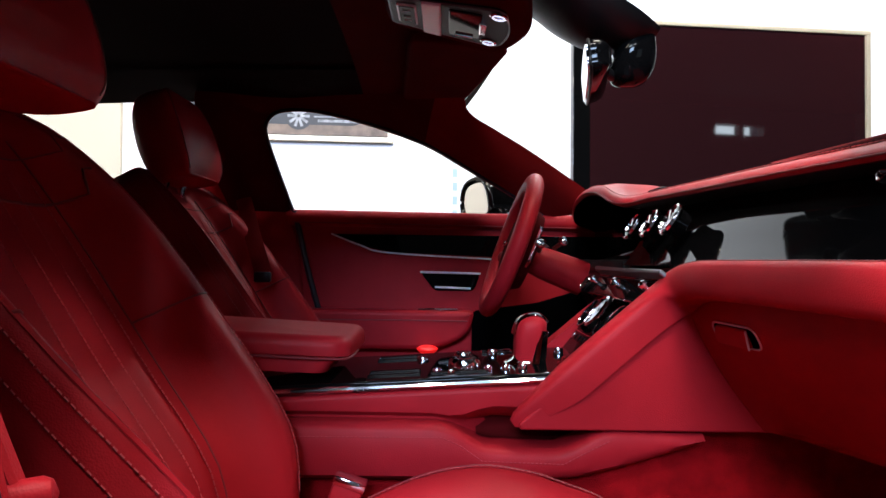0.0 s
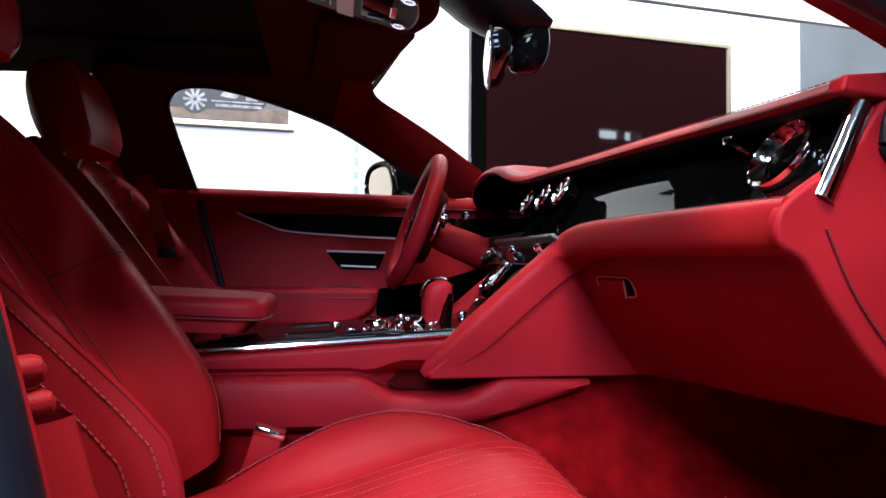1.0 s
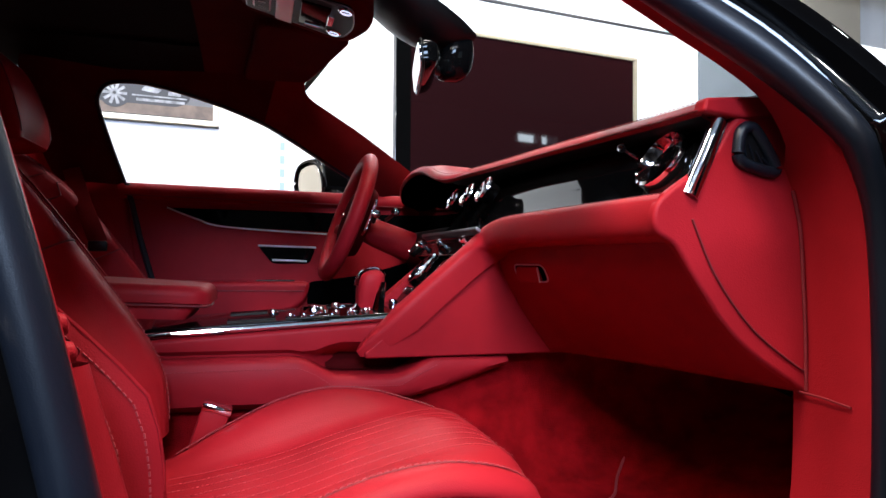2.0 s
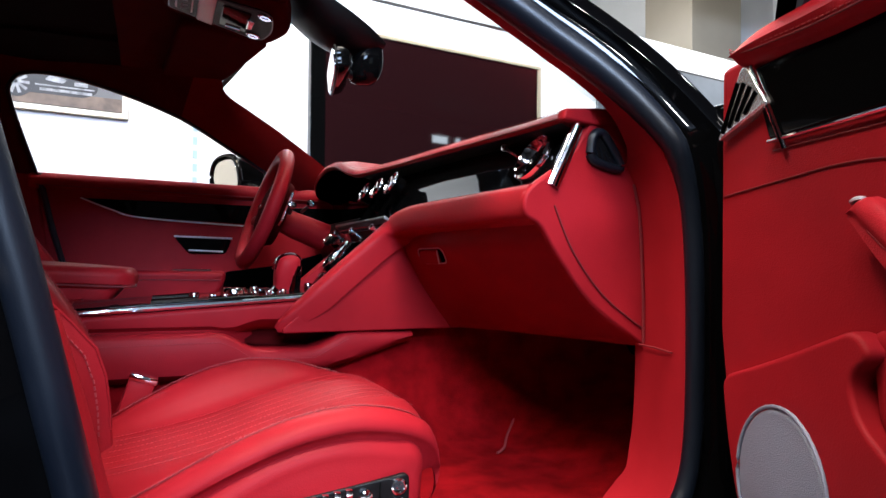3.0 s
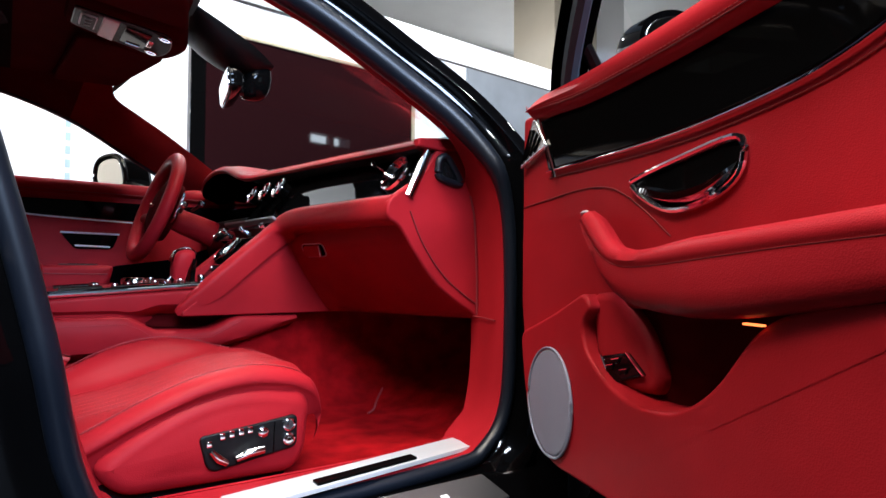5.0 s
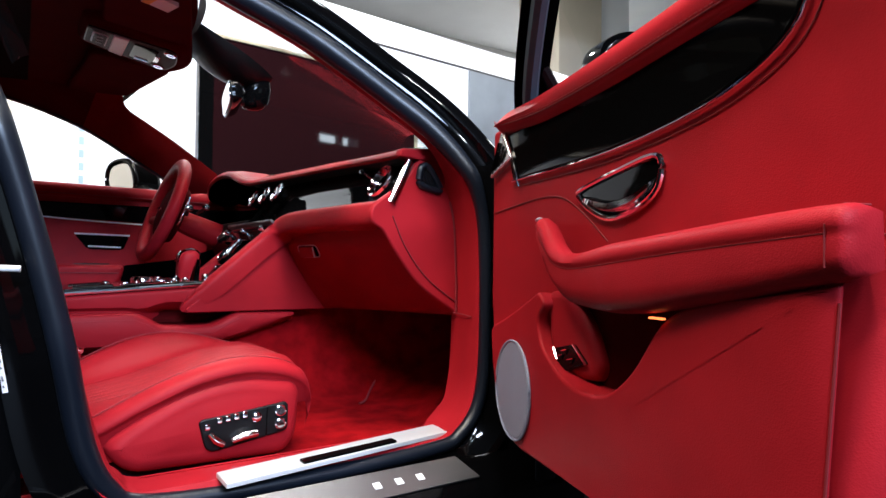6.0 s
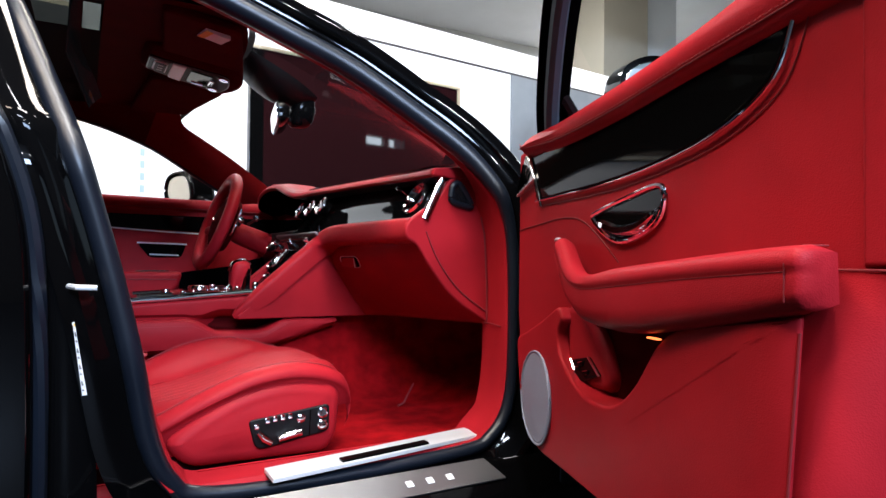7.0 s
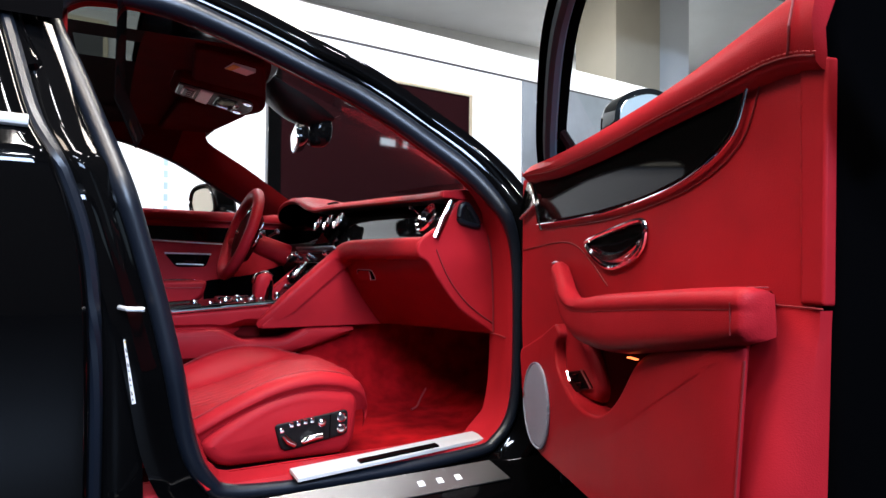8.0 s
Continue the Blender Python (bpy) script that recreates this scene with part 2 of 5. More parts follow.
def on_wall(s, z, w=0.0):
    """A place on the display wall: s along it, w out of it towards the car."""
    c, n = math.cos(WALL_TURN), math.sin(WALL_TURN)
    return Vector((-0.27 + s * c + w * n, 2.22 + s * n - w * c, z))


def wall_plate(s0, s1, z0, z1, w0, w1, r=0.004, bm=None):
    return panel([(s0, z0), (s1, z0), (s1, z1), (s0, z1)], on_wall, w0, w1, r, 2, bm)


def structure(name, bm, mat, label, category):
    return tagged(part(name, bm, mat, smooth=False), label, category, kind="structure")


structure("floor", block(-9, 12.6, -7.6, 9, -0.12, 0, 0), FLOOR_TILE, "dark polished showroom floor", "floor")
structure("wall_display", wall_plate(-4.6, 8.5, 0, 2.68, -0.18, 0.0), WHITE_WALL, "bright white showroom display wall", "wall")
structure("trim", wall_plate(0.99, 8.5, 2.455, 2.475, -0.01, 0.004, 0.001), DARK_WALL, "thin shadow joint along the white wall", "trim")
structure("wall_back", block(-9, 12.6, 7.9, 8.1, 0, 5.2, 0), PALE_WALL, "grey upper wall behind the partition", "wall")
structure("wall_east", block(12.5, 12.7, -7.6, 8, 0, 5.2, 0), GREY_WALL, "grey showroom end wall", "wall")
structure("wall_west", block(-9.1, -8.9, -7.6, 8, 0, 5.2, 0), CHARCOAL, "dark grey showroom side wall", "wall")
structure("wall_cream", wall_plate(-4.4, -1.4, 0, 2.68, 0.0, 0.03), CREAM_WALL, "cream panelled part of the display wall", "wall")
structure("ceiling", block(-9, 12.6, -7.6, 2.6, 4.5, 4.7, 0), CHARCOAL, "plain dark grey showroom ceiling", "ceiling")
structure("ceiling_hall", block(-9, 12.6, 2.6, 8, 5.0, 5.2, 0), WHITE_WALL, "high white ceiling of the hall behind", "ceiling")
structure("wall_bulkhead", block(-9, 12.6, 2.5, 2.6, 3.95, 5.2, 0), GREY_WALL, "bulkhead between the two ceilings", "wall")
for nm, x0, x1, z0, z1 in (("wall_front", -9, -1.65, 0, 4.5), ("wall_front_middle", 0.55, 1.8, 0, 4.5), ("wall_front_right", 3.4, 8.62, 0, 4.5), ("wall_front_top", -1.65, 0.55, 4.3, 4.5), ("wall_front_sill", -1.65, 0.55, 0, 3.2), ("wall_front_header", 1.8, 3.4, 3.2, 4.5), ("wall_front_base", 1.8, 3.4, 0, 1.6), ("wall_front_lintel", 8.62, 12.6, 4.10, 4.5), ("wall_front_parapet", 8.62, 12.6, 0, 3.86), ("wall_front_mullion", 9.26, 9.38, 3.86, 4.10), ("wall_front_end", 9.92, 12.6, 3.86, 4.10)):
    structure(nm, block(x0, x1, -7.6, -7.4, z0, z1, 0), DARK_WALL, "dark showroom front wall beside the windows", "wall")
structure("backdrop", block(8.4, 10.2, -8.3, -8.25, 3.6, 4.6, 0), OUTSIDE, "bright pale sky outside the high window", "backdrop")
structure("street", block(-30, 40, -40, -7.7, -0.3, -0.15, 0), material("asphalt", (0.05, 0.05, 0.055), 0.9, blotch=0.2), "grey street outside the showroom windows", "street")
structure("column", block(6.13, 7.01, 4.6, 5.47, 0, 5.0, 0.01), CREAM_WALL, "square cream column behind the wall", "column")
structure("column_white", block(7.01, 7.70, 4.66, 5.2, 0, 5.0, 0.01), WHITE_WALL, "white pilaster beside the cream column", "column")

screen = tagged(part("display_panel", wall_plate(0.99, 2.74, 0.5, 2.2, 0.0, 0.05), SCREEN), "large dark glass display panel on the white wall", "display panel")
part("panel_border", wall_plate(0.991, 1.085, 0.505, 2.195, 0.05, 0.053, 0.001), GLOSS, screen, "black side border of the display")
part("panel_frame", wall_plate(0.97, 2.77, 2.2, 2.225, 0.0, 0.06), BRASS, screen, "thin pale metal top edge")
part("panel_edge", wall_plate(2.74, 2.77, 0.5, 2.2, 0.0, 0.06), BRASS, screen, "thin pale metal side edge")

picture = tagged(part("picture_frame", wall_plate(-1.25, 0.0, 1.50, 2.25, 0.0, 0.03), BRASS), "framed print of a silver car on the white wall", "picture")
ink = [material(n, c, 0.5, blotch=bl, blotch_scale=bs) for n, c, bl, bs in (("print_sky", (0.10, 0.10, 0.105), 0.2, 5), ("print_ground", (0.12, 0.08, 0.055), 0.4, 14), ("print_body", (0.012, 0.012, 0.015), 0.2, 9), ("print_silver", (0.26, 0.27, 0.29), 0.5, 30))]
part("print", wall_plate(-1.22, -0.03, 1.53, 2.22, 0.03, 0.034, 0.001), ink[0], picture, "grey photographic print of a car")
part("printed_ground", wall_plate(-1.219, -0.031, 1.531, 1.60, 0.034, 0.0355, 0.0004), ink[1], picture)
part("printed_car", panel(fillet([(-1.20, 1.585), (-0.20, 1.585), (-0.14, 1.62), (-0.15, 1.68), (-0.35, 1.76), (-0.60, 1.80), (-0.85, 1.93), (-1.20, 1.95)], 0.03), on_wall, 0.034, 0.036, 0.0004), ink[2], picture)
part("printed_lamp", panel(fillet([(-0.38, 1.655), (-0.30, 1.645), (-0.28, 1.668), (-0.36, 1.680)], 0.010), on_wall, 0.036, 0.037, 0.0004), ink[3], picture)
part("printed_tyre", panel([(-0.50 + 0.072 * math.cos(a), 1.63 + 0.072 * math.sin(a)) for a in (2 * math.pi * j / 32 for j in range(32))], on_wall, 0.036, 0.0372, 0.0004), ink[2], picture)
for k in range(10):
    a = 2 * math.pi * k / 10
    part("printed_spoke", panel([(-0.50 + r * math.cos(a + da), 1.63 + r * math.sin(a + da)) for r, da in ((0.010, -0.6), (0.058, -0.13), (0.058, 0.13), (0.010, 0.6))], on_wall, 0.0372, 0.0382, 0.0002), ink[3], picture)
for z0, z1, s0, s1 in ((1.600, 1.614, -0.40, -0.17), (1.625, 1.632, -0.42, -0.16), (1.640, 1.660, -0.25, -0.19)):
    part("printed_bumper", wall_plate(s0, s1, z0, z1, 0.036, 0.0372, 0.0004), ink[3], picture)
poster = tagged(part("wall_poster", wall_plate(3.38, 6.2, 0.3, 2.45, 0.0, 0.02), material("blue_grey_print", (0.16, 0.18, 0.20), 0.5, blotch=0.35, blotch_scale=1.2)), "large blue-grey landscape poster on the white wall", "poster")
strip = tagged(part("wall_strip", wall_plate(0.27, 0.375, 0.9, 1.75, 0.0, 0.02), material("pale_grey_strip", (0.62, 0.64, 0.66), 0.6)), "slim pale upright strip with blue squares on the white wall", "wall strip")
for k in range(7):
    part("blue_square", wall_plate(0.325, 0.350, 1.10 + 0.075 * k, 1.145 + 0.075 * k, 0.02, 0.023, 0.0005), material("blue_square", (0.30, 0.42, 0.52), 0.5), strip)

# ---- the car: x forward, y to its left, sills along x ----
car = tagged(new("car"), "black saloon car with red leather cabin and open front door", "car")

OPENING = spline([(-0.05, 0.352), (0.163, 0.342), (0.486, 0.352), (0.566, 0.375), (0.617, 0.452), (0.629, 0.619), (0.621, 0.83), (0.583, 0.941), (0.517, 1.034), (0.4, 1.125),
                  (0.269, 1.208), (0.135, 1.264), (-0.017, 1.325), (-0.161, 1.367), (-0.275, 1.371), (-0.35, 1.352), (-0.383, 1.288), (-0.334, 1.154), (-0.264, 0.957),
                  (-0.215, 0.79), (-0.174, 0.619), (-0.143, 0.466), (-0.106, 0.385)], 6, True)


def lean(z, x=0.6):
    """Distance of the car's flank from its middle at height z, at the door seal; wider towards the centre pillar."""
    return 0.854 - 0.58 * max(0.0, z - 0.93) + 0.06 * min(1, max(0, (0.45 - x) / 0.6)) * min(1, max(0, (z - 0.36) / 0.25))


def ring(d, dy, sgn=-1):
    """The door opening's outline grown by d and moved outwards by dy."""
    return [Vector((a, sgn * (lean(b, a) + dy), b)) for a, b in inset(OPENING, -d)]


part("door_seal", tube(ring(0, 0), [0.0140 + 0.0100 * min(1, max(0, (p.z - 0.85) / 0.2)) * min(1, max(0, (p.x + 0.30) / 0.15)) + 0.004 * min(1, max(0, (-0.05 - p.x) / 0.1)) for p in ring(0, 0)], 16, True, up=(0, 1, 0)), RUBBER, car, "black rubber door seal")


def jamb_row(d, dy):
    """Inner edge of the door opening; deepest at the lower front, where the dashboard ends."""
    out = []
    for a, b in inset(OPENING, d):
        deep = min(1, max(0, (a - 0.50) / 0.10)) * min(1, max(0, (1.0 - b) / 0.10)) + 0.5 * min(1, max(0, (0.42 - b) / 0.03))
        out.append(Vector((a + 0.012 * deep * (dy > 0.05), -(lean(b, a) - dy * ((0.10 if a < -0.08 and 0.45 < b < 1.15 else 0.38) + 0.62 * min(1, deep))), b)))
    return out


jamb = [jamb_row(0.010, 0.004), jamb_row(0.014, 0.03), jamb_row(0.016, 0.07), jamb_row(0.016, 0.125)]
part("door_jamb_trim", skin([r + [r[0]] for r in jamb]), LEATHER, car, "red leather trim round the door opening")
for zz in (0.872, 0.622):
    part("jamb_seam", tube([(0.618, -0.745, zz), (0.6190, -0.78, zz - 0.001), (0.612, -0.825, zz - 0.003)], 0.0016, 6), PIPING, car)


def flange_row(d, dy):
    return [Vector((a, -(lean(b, a) + dy * (0.25 if a < -0.08 and b < 1.15 else 1)), b)) for a, b in inset(OPENING, -d)]


flange = [flange_row(0.010, -0.004), flange_row(0.022, 0.012), flange_row(0.040, 0.022), flange_row(0.050, 0.045), flange_row(0.062, 0.052), flange_row(0.080, 0.048)]
part("door_frame", skin([r + [r[0]] for r in flange]), PAINT, car, "glossy black painted door frame")


def crown(x, y):
    return 1.472 - 0.17 * y * y - 0.80 * max(0, x + 0.02) ** 2 - 0.035 * max(0, -x - 0.5) ** 2


def header(y):
    """Front edge of the roof at y."""
    return 0.16 - 0.27 * y * y


def roof_sheet(x0, x1, y0, y1, dz, nx=14, ny=14):
    rows = []
    for i in range(nx + 1):
        row = []
        for j in range(ny + 1):
            y = y0 + (y1 - y0) * j / ny
            e = header(y) if x1 is None else x1
            x = x0 + (e - x0) * i / nx
            row.append(Vector((x, y, crown(x, y) + dz)))
        rows.append(row)
    return rows


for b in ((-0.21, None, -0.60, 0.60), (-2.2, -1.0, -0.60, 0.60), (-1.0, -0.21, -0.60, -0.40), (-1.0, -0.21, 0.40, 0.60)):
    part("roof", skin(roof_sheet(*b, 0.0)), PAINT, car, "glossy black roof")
    # one headliner in two tones: behind the front section coloured as deeper shade
    part("headliner", skin(roof_sheet(*b, -0.088)), SHADED_SUEDE if b[0] == -0.21 else SHADED_LINER, car, "red suede headliner with shade in its colour")
part("sunroof_glass", skin(roof_sheet(-1.02, -0.20, -0.41, 0.41, -0.006)), SMOKED, car, "dark tinted sunroof glass")
part("sunroof_frame", skin(roof_sheet(-0.37, -0.20, -0.10, 0.42, -0.080, 4, 10)), SHADED_LINER, car, "dark inner frame of the sunroof")
part("sunroof_blind", skin(roof_sheet(-1.03, -0.36, -0.43, 0.43, -0.082)), SHADED_LINER, car, "dark sunroof blind")

# far side: window frame and pillar trims
FAR_WINDOW = spline([(-0.450, 1.015), (-0.483, 1.131), (-0.507, 1.225), (-0.506, 1.262), (-0.480, 1.292), (-0.430, 1.303), (-0.343, 1.298), (-0.190, 1.263), (-0.060, 1.220), (0.018, 1.184), (0.115, 1.130), (0.185, 1.092), (0.262, 1.048), (0.33, 1.005)], 5)
FAR_OUTER = spline([(-0.62, 1.015), (-0.66, 1.131), (-0.68, 1.28), (-0.67, 1.34), (-0.62, 1.385), (-0.52, 1.395), (-0.40, 1.395), (-0.20, 1.39), (-0.02, 1.375), (0.062, 1.335), (0.088, 1.283), (0.170, 1.236), (0.285, 1.172), (0.53, 1.02)], 5)


def far_y(z):
    return 0.745 - 0.46 * max(0.0, z - 1.0)


rows = []
for k in range(7):
    g = k / 6
    rows.append([Vector((a[0] + (b[0] - a[0]) * g, far_y(a[1] + (b[1] - a[1]) * g) - 0.06 * g + 0.012 * (1 - g) ** 3 - 0.012 * math.sin(math.pi * g), a[1] + (b[1] - a[1]) * g)) for a, b in zip(FAR_WINDOW, FAR_OUTER)])
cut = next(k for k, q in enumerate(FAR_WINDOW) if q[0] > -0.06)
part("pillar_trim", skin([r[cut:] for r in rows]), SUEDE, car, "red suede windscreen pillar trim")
# same trim sheet as the pillar; the roof's shade is in its colour
part("roof_side_trim", skin([r[:cut + 1] for r in rows]), SHADED_SUEDE, car, "red suede trim round the far window, darkened as shade")
part("window_seal", tube([Vector((a, far_y(b) + 0.010, b)) for a, b in FAR_WINDOW], 0.006, 8), RUBBER, car)
part("pillar_lower_trim", panel(fillet([(-1.1, 0.42), (-0.36, 0.42), (-0.455, 1.02), (-0.50, 1.12), (-1.1, 1.12)], 0.01), side_out, -0.80, -0.745, 0.01), LEATHER, car, "red leather lower pillar trim")
part("door_gap_seal", tube([(-0.345, 0.74, 0.40), (-0.352, 0.74, 0.66), (-0.405, 0.74, 0.85), (-0.445, 0.742, 1.02)], 0.009, 8), RUBBER, car)
part("rear_pillar_trim", panel(fillet([(-1.75, 0.95), (-1.45, 1.0), (-1.75, 1.36), (-2.2, 1.34), (-2.2, 0.95)], 0.03), side_out, -0.68, -0.60, 0.02), SHADED_LINER, car, "dark rear pillar trim")
part("rear_shelf", block(-2.2, -1.55, -0.68, 0.68, 0.93, 0.97, 0.01), SHADED_LINER, car)
# near windscreen pillar, inside
part("pillar_trim", skin([[Vector((a - 0.05 * g, -(lean(b, a) - 0.03 - 0.06 * g), b + 0.02 * g + 0.015)) for a, b in [q for q in OPENING if q[0] > -0.36 and q[1] > 0.93]] for g in (0, 0.2, 0.4)]), SUEDE, car, "red suede windscreen pillar trim")
part("windscreen_pillar", skin([[Vector((a + 0.035 * g, -(lean(b, a) + 0.05 - 0.09 * g * g), b + 0.075 * g)) for a, b in [q for q in OPENING if q[0] > -0.30 and q[1] > 0.93]] for g in (0.7, 0.85, 1.0, 1.15, 1.3)]), PAINT, car, "glossy black windscreen pillar")


def windscreen(v, g, dz=0.0):
    """v from -1 to 1 across, g from the roof's edge (0) to the bonnet (1)."""
    mid = Vector((0.165, 0, 1.405)).lerp(Vector((1.08, 0, 0.985)), g) + Vector((0, 0, 0.02 * math.sin(math.pi * g)))
    edge = Vector((0.068, 0, 1.325)).lerp(Vector((0.70, 0, 0.985)), g) + Vector((0, 0, 0.015 * math.sin(math.pi * g)))
    p = mid.lerp(edge, v * v)
    return Vector((p.x, v * (0.58 + 0.17 * g), p.z + dz))


part("windscreen", skin([[windscreen(-1 + 2 * j / 16, i / 10) for j in range(17)] for i in range(11)]), GLASS, car, "clear windscreen glass").visible_shadow = False
part("windscreen_band", skin([[windscreen(-1 + 2 * j / 16, 0.02 * i / 3, -0.010) for j in range(17)] for i in range(4)]), PLASTIC, car, "black band along the windscreen top")
rows = []
for g, w, d in spline([(-0.06, 0.12, 0.02), (0.02, 0.11, 0.055), (0.10, 0.095, 0.065), (0.17, 0.07, 0.05), (0.22, 0.04, 0.015)], 4):
    c = Vector((0.235, 0, 1.382)).lerp(Vector((1.08, 0, 0.977)), g) + Vector((0, 0, 0.02 * math.sin(math.pi * g)))
    rows.append([c + Vector((-0.35 * d * max(0, math.cos(a)), w * math.sin(a), -d * max(0, math.cos(a)))) for a in (-math.pi / 2 + math.pi * j / 14 for j in range(15))])
part("sensor_housing", skin(rows), PLASTIC, car, "black sensor housing on the windscreen")

# rear door, flank and sill
REAR_EDGE = spline([(-0.46, 1.26), (-0.44, 1.19), (-0.40, 1.05), (-0.358, 0.961), (-0.318, 0.82), (-0.306, 0.62), (-0.306, 0.30)], 5)


def flank_y(z):
    return 0.965 - 0.58 * max(0, z - 0.98) - 0.05 * (max(0, 0.75 - z) / 0.4) ** 2


part("rear_door", skin([[Vector((a - dx, -(flank_y(b) - dy), b)) for a, b in REAR_EDGE] for dx, dy in ((-0.004, 0.05), (0.0, 0.012), (0.008, 0.002), (0.03, 0.0), (0.5, -0.01), (1.3, -0.01))]), PAINT, car, "glossy black rear door")
part("roof_rail", skin([[Vector((x, -y, z)) for y, z in ((0.80, 1.255), (0.765, 1.32), (0.70, 1.385), (0.60, 1.405 - 0.035 * max(0, -x - 0.5) ** 2), (0.57, 1.40 - 0.035 * max(0, -x - 0.5) ** 2))] for x in (-2.2, -1.6, -1.0, -0.6, -0.44, -0.36)]), PAINT, car, "glossy black roof rail")
part("rear_door_seal", tube([Vector((a + 0.008, -(flank_y(b) - 0.03), b)) for a, b in REAR_EDGE], 0.012, 8), RUBBER, car)
part("window_moulding", tube([(-0.398, -0.940, 1.036), (-0.8, -0.955, 1.045), (-1.5, -0.955, 1.05)], 0.008, 8, flat=1.3), SATIN, car, "chrome window moulding")
part("centre_pillar", skin([[Vector((a + (c[0] - 0.03 - a) * g, -(flank_y(b) - 0.06 + 0.02 * math.sin(math.pi * g)), b)) for a, b, c in zip([q[0] for q in REAR_EDGE], [q[1] for q in REAR_EDGE], [(q[0] + 0.11 + 0.04 * max(0, 0.6 - q[1]), 0) for q in REAR_EDGE])] for g in (0, 0.25, 0.5, 0.75, 1.0)]), GLOSS, car, "black centre pillar cover")
part("sill", skin([[Vector((-1.6 + 2.4 * i / 6, y, z)) for y, z in ((-0.86, 0.335), (-0.90, 0.330), (-0.915, 0.345), (-0.93, 0.348), (-0.985, 0.305), (-0.995, 0.28), (-0.985, 0.22), (-0.93, 0.17))] for i in range(7)]), PAINT, car, "glossy black body sill")
tread = part("tread_plate", panel(fillet([(-0.25, 0.0), (0.50, 0.0), (0.53, 0.055), (-0.25, 0.055)], 0.004), lambda a, b, w: Vector((a, -0.925 - b * 0.8 - w * 0.6, 0.353 - b * 0.6 + w * 0.8)), 0.0, 0.004, 0.001), DARK_SATIN, car, "dark brushed metal outer tread plate")
for k, u in enumerate((0.30, 0.345, 0.39)):
    part("badge_bar", panel([(u + 0.006, 0.023), (u + 0.020, 0.023), (u + 0.022, 0.036), (u + 0.008, 0.036)], lambda a, b, w: Vector((a, -0.925 - b * 0.8 - w * 0.6, 0.353 - b * 0.6 + w * 0.8)), 0.004, 0.0055, 0.0003), LABEL_WHITE, tread, "plain white badge bar")
part("sill_plate", panel(fillet([(0.062, -0.906), (0.553, -0.83), (0.553, -0.762), (0.062, -0.838)], 0.003), lambda a, b, w: Vector((a, b, 0.372 + w)), -0.004, 0.004, 0.001), SATIN, car, "brushed aluminium sill plate")
part("sill_slot", panel(fillet([(0.205, -0.878), (0.414, -0.846), (0.414, -0.822), (0.205, -0.854)], 0.003), lambda a, b, w: Vector((a, b, 0.372 + w)), 0.004, 0.008, 0.001), GLOSS, car, "black inlay of the sill plate")
part("sill_trim", skin([[Vector((x, y, z)) for y, z in ((-0.855, 0.352), (-0.845, 0.366), (-0.80, 0.370), (-0.765, 0.368), (-0.75, 0.33))] for x in (-0.3, 0.0, 0.3, 0.62)]), LEATHER, car, "red leather sill trim")
part("door_striker", tube([(-0.262, -0.925, 0.728), (-0.250, -0.958, 0.727), (-0.224, -0.962, 0.726)], 0.0045, 8), SATIN, car, "steel door striker")
part("hinge_pillar", block(0.655, 0.72, -0.99, -0.80, 0.2, 0.99, 0.01), PAINT, car, "black hinge pillar")
STK = [Vector((-0.256, -0.953, 0.675)), Vector((-0.241, -0.950, 0.563))]
lab = part("pillar_label", skin([[STK[0] + Vector((0.0, 0, 0)), STK[0] + Vector((0.003, 0.002, 0))], [STK[1], STK[1] + Vector((0.0065, 0.0045, 0))]]), LABEL_WHITE, car, "narrow printed paper label on the door pillar")
for k in range(9):
    g0, g1 = (k + 0.2) / 9, (k + 0.2 + 0.25 + 0.3 * (k % 2)) / 9
    a, b = STK[0].lerp(STK[1], g0), STK[0].lerp(STK[1], g1)
    part("label_print", skin([[a + Vector((0.001, -0.001, 0)), a + Vector((0.0025, 0.0005, 0))], [b + Vector((0.001, -0.001, 0)), b + Vector((0.0038, 0.0015, 0))]]), LABEL_INK if k else LABEL_YELLOW, lab)
part("front_wing", skin([[Vector((x, -(0.90 + 0.05 * math.sin(min(1, (x - 0.62) / 0.5) * 1.5)) + dy, z)) for z, dy in ((0.2, 0.03), (0.5, 0.0), (0.75, 0.0), (0.92, 0.03), (1.0, 0.10), (1.03, 0.22), (1.05, 0.5), (1.06, 0.9))] for x in (0.64, 0.72, 0.85, 1.1, 1.5, 2.2)]), PAINT, car, "glossy black front wing and bonnet")

for wx, wy, out in ((1.36, -0.84, -1), (1.36, 0.84, 1), (-1.83, -0.84, -1), (-1.83, 0.84, 1)):
    ty = part("wheel", lathe([(0.20, -0.12), (0.33, -0.13), (0.355, -0.10), (0.36, 0.0), (0.355, 0.10), (0.33, 0.13), (0.20, 0.12)], (wx, wy, 0.36), (0, out, 0), 40), RUBBER, car, "black tyre on a silver rim")
    part("rim", lathe([(0.255, 0.06), (0.262, 0.115), (0.245, 0.11), (0.23, 0.07), (0.05, 0.06), (0.03, 0.08), (0.001, 0.08)], (wx, wy, 0.36), (0, out, 0), 40), SATIN, ty)
part("bonnet", skin([[Vector((x, y, 0.99 - 0.10 * y * y - 0.055 * max(0, x - 1.2) ** 2 - (0.25 * max(0, x - 2.0) ** 2))) for y in (-0.85, -0.6, -0.3, 0, 0.3, 0.6, 0.85)] for x in (1.0, 1.3, 1.6, 1.9, 2.15, 2.35)]), PAINT, car, "glossy black bonnet")
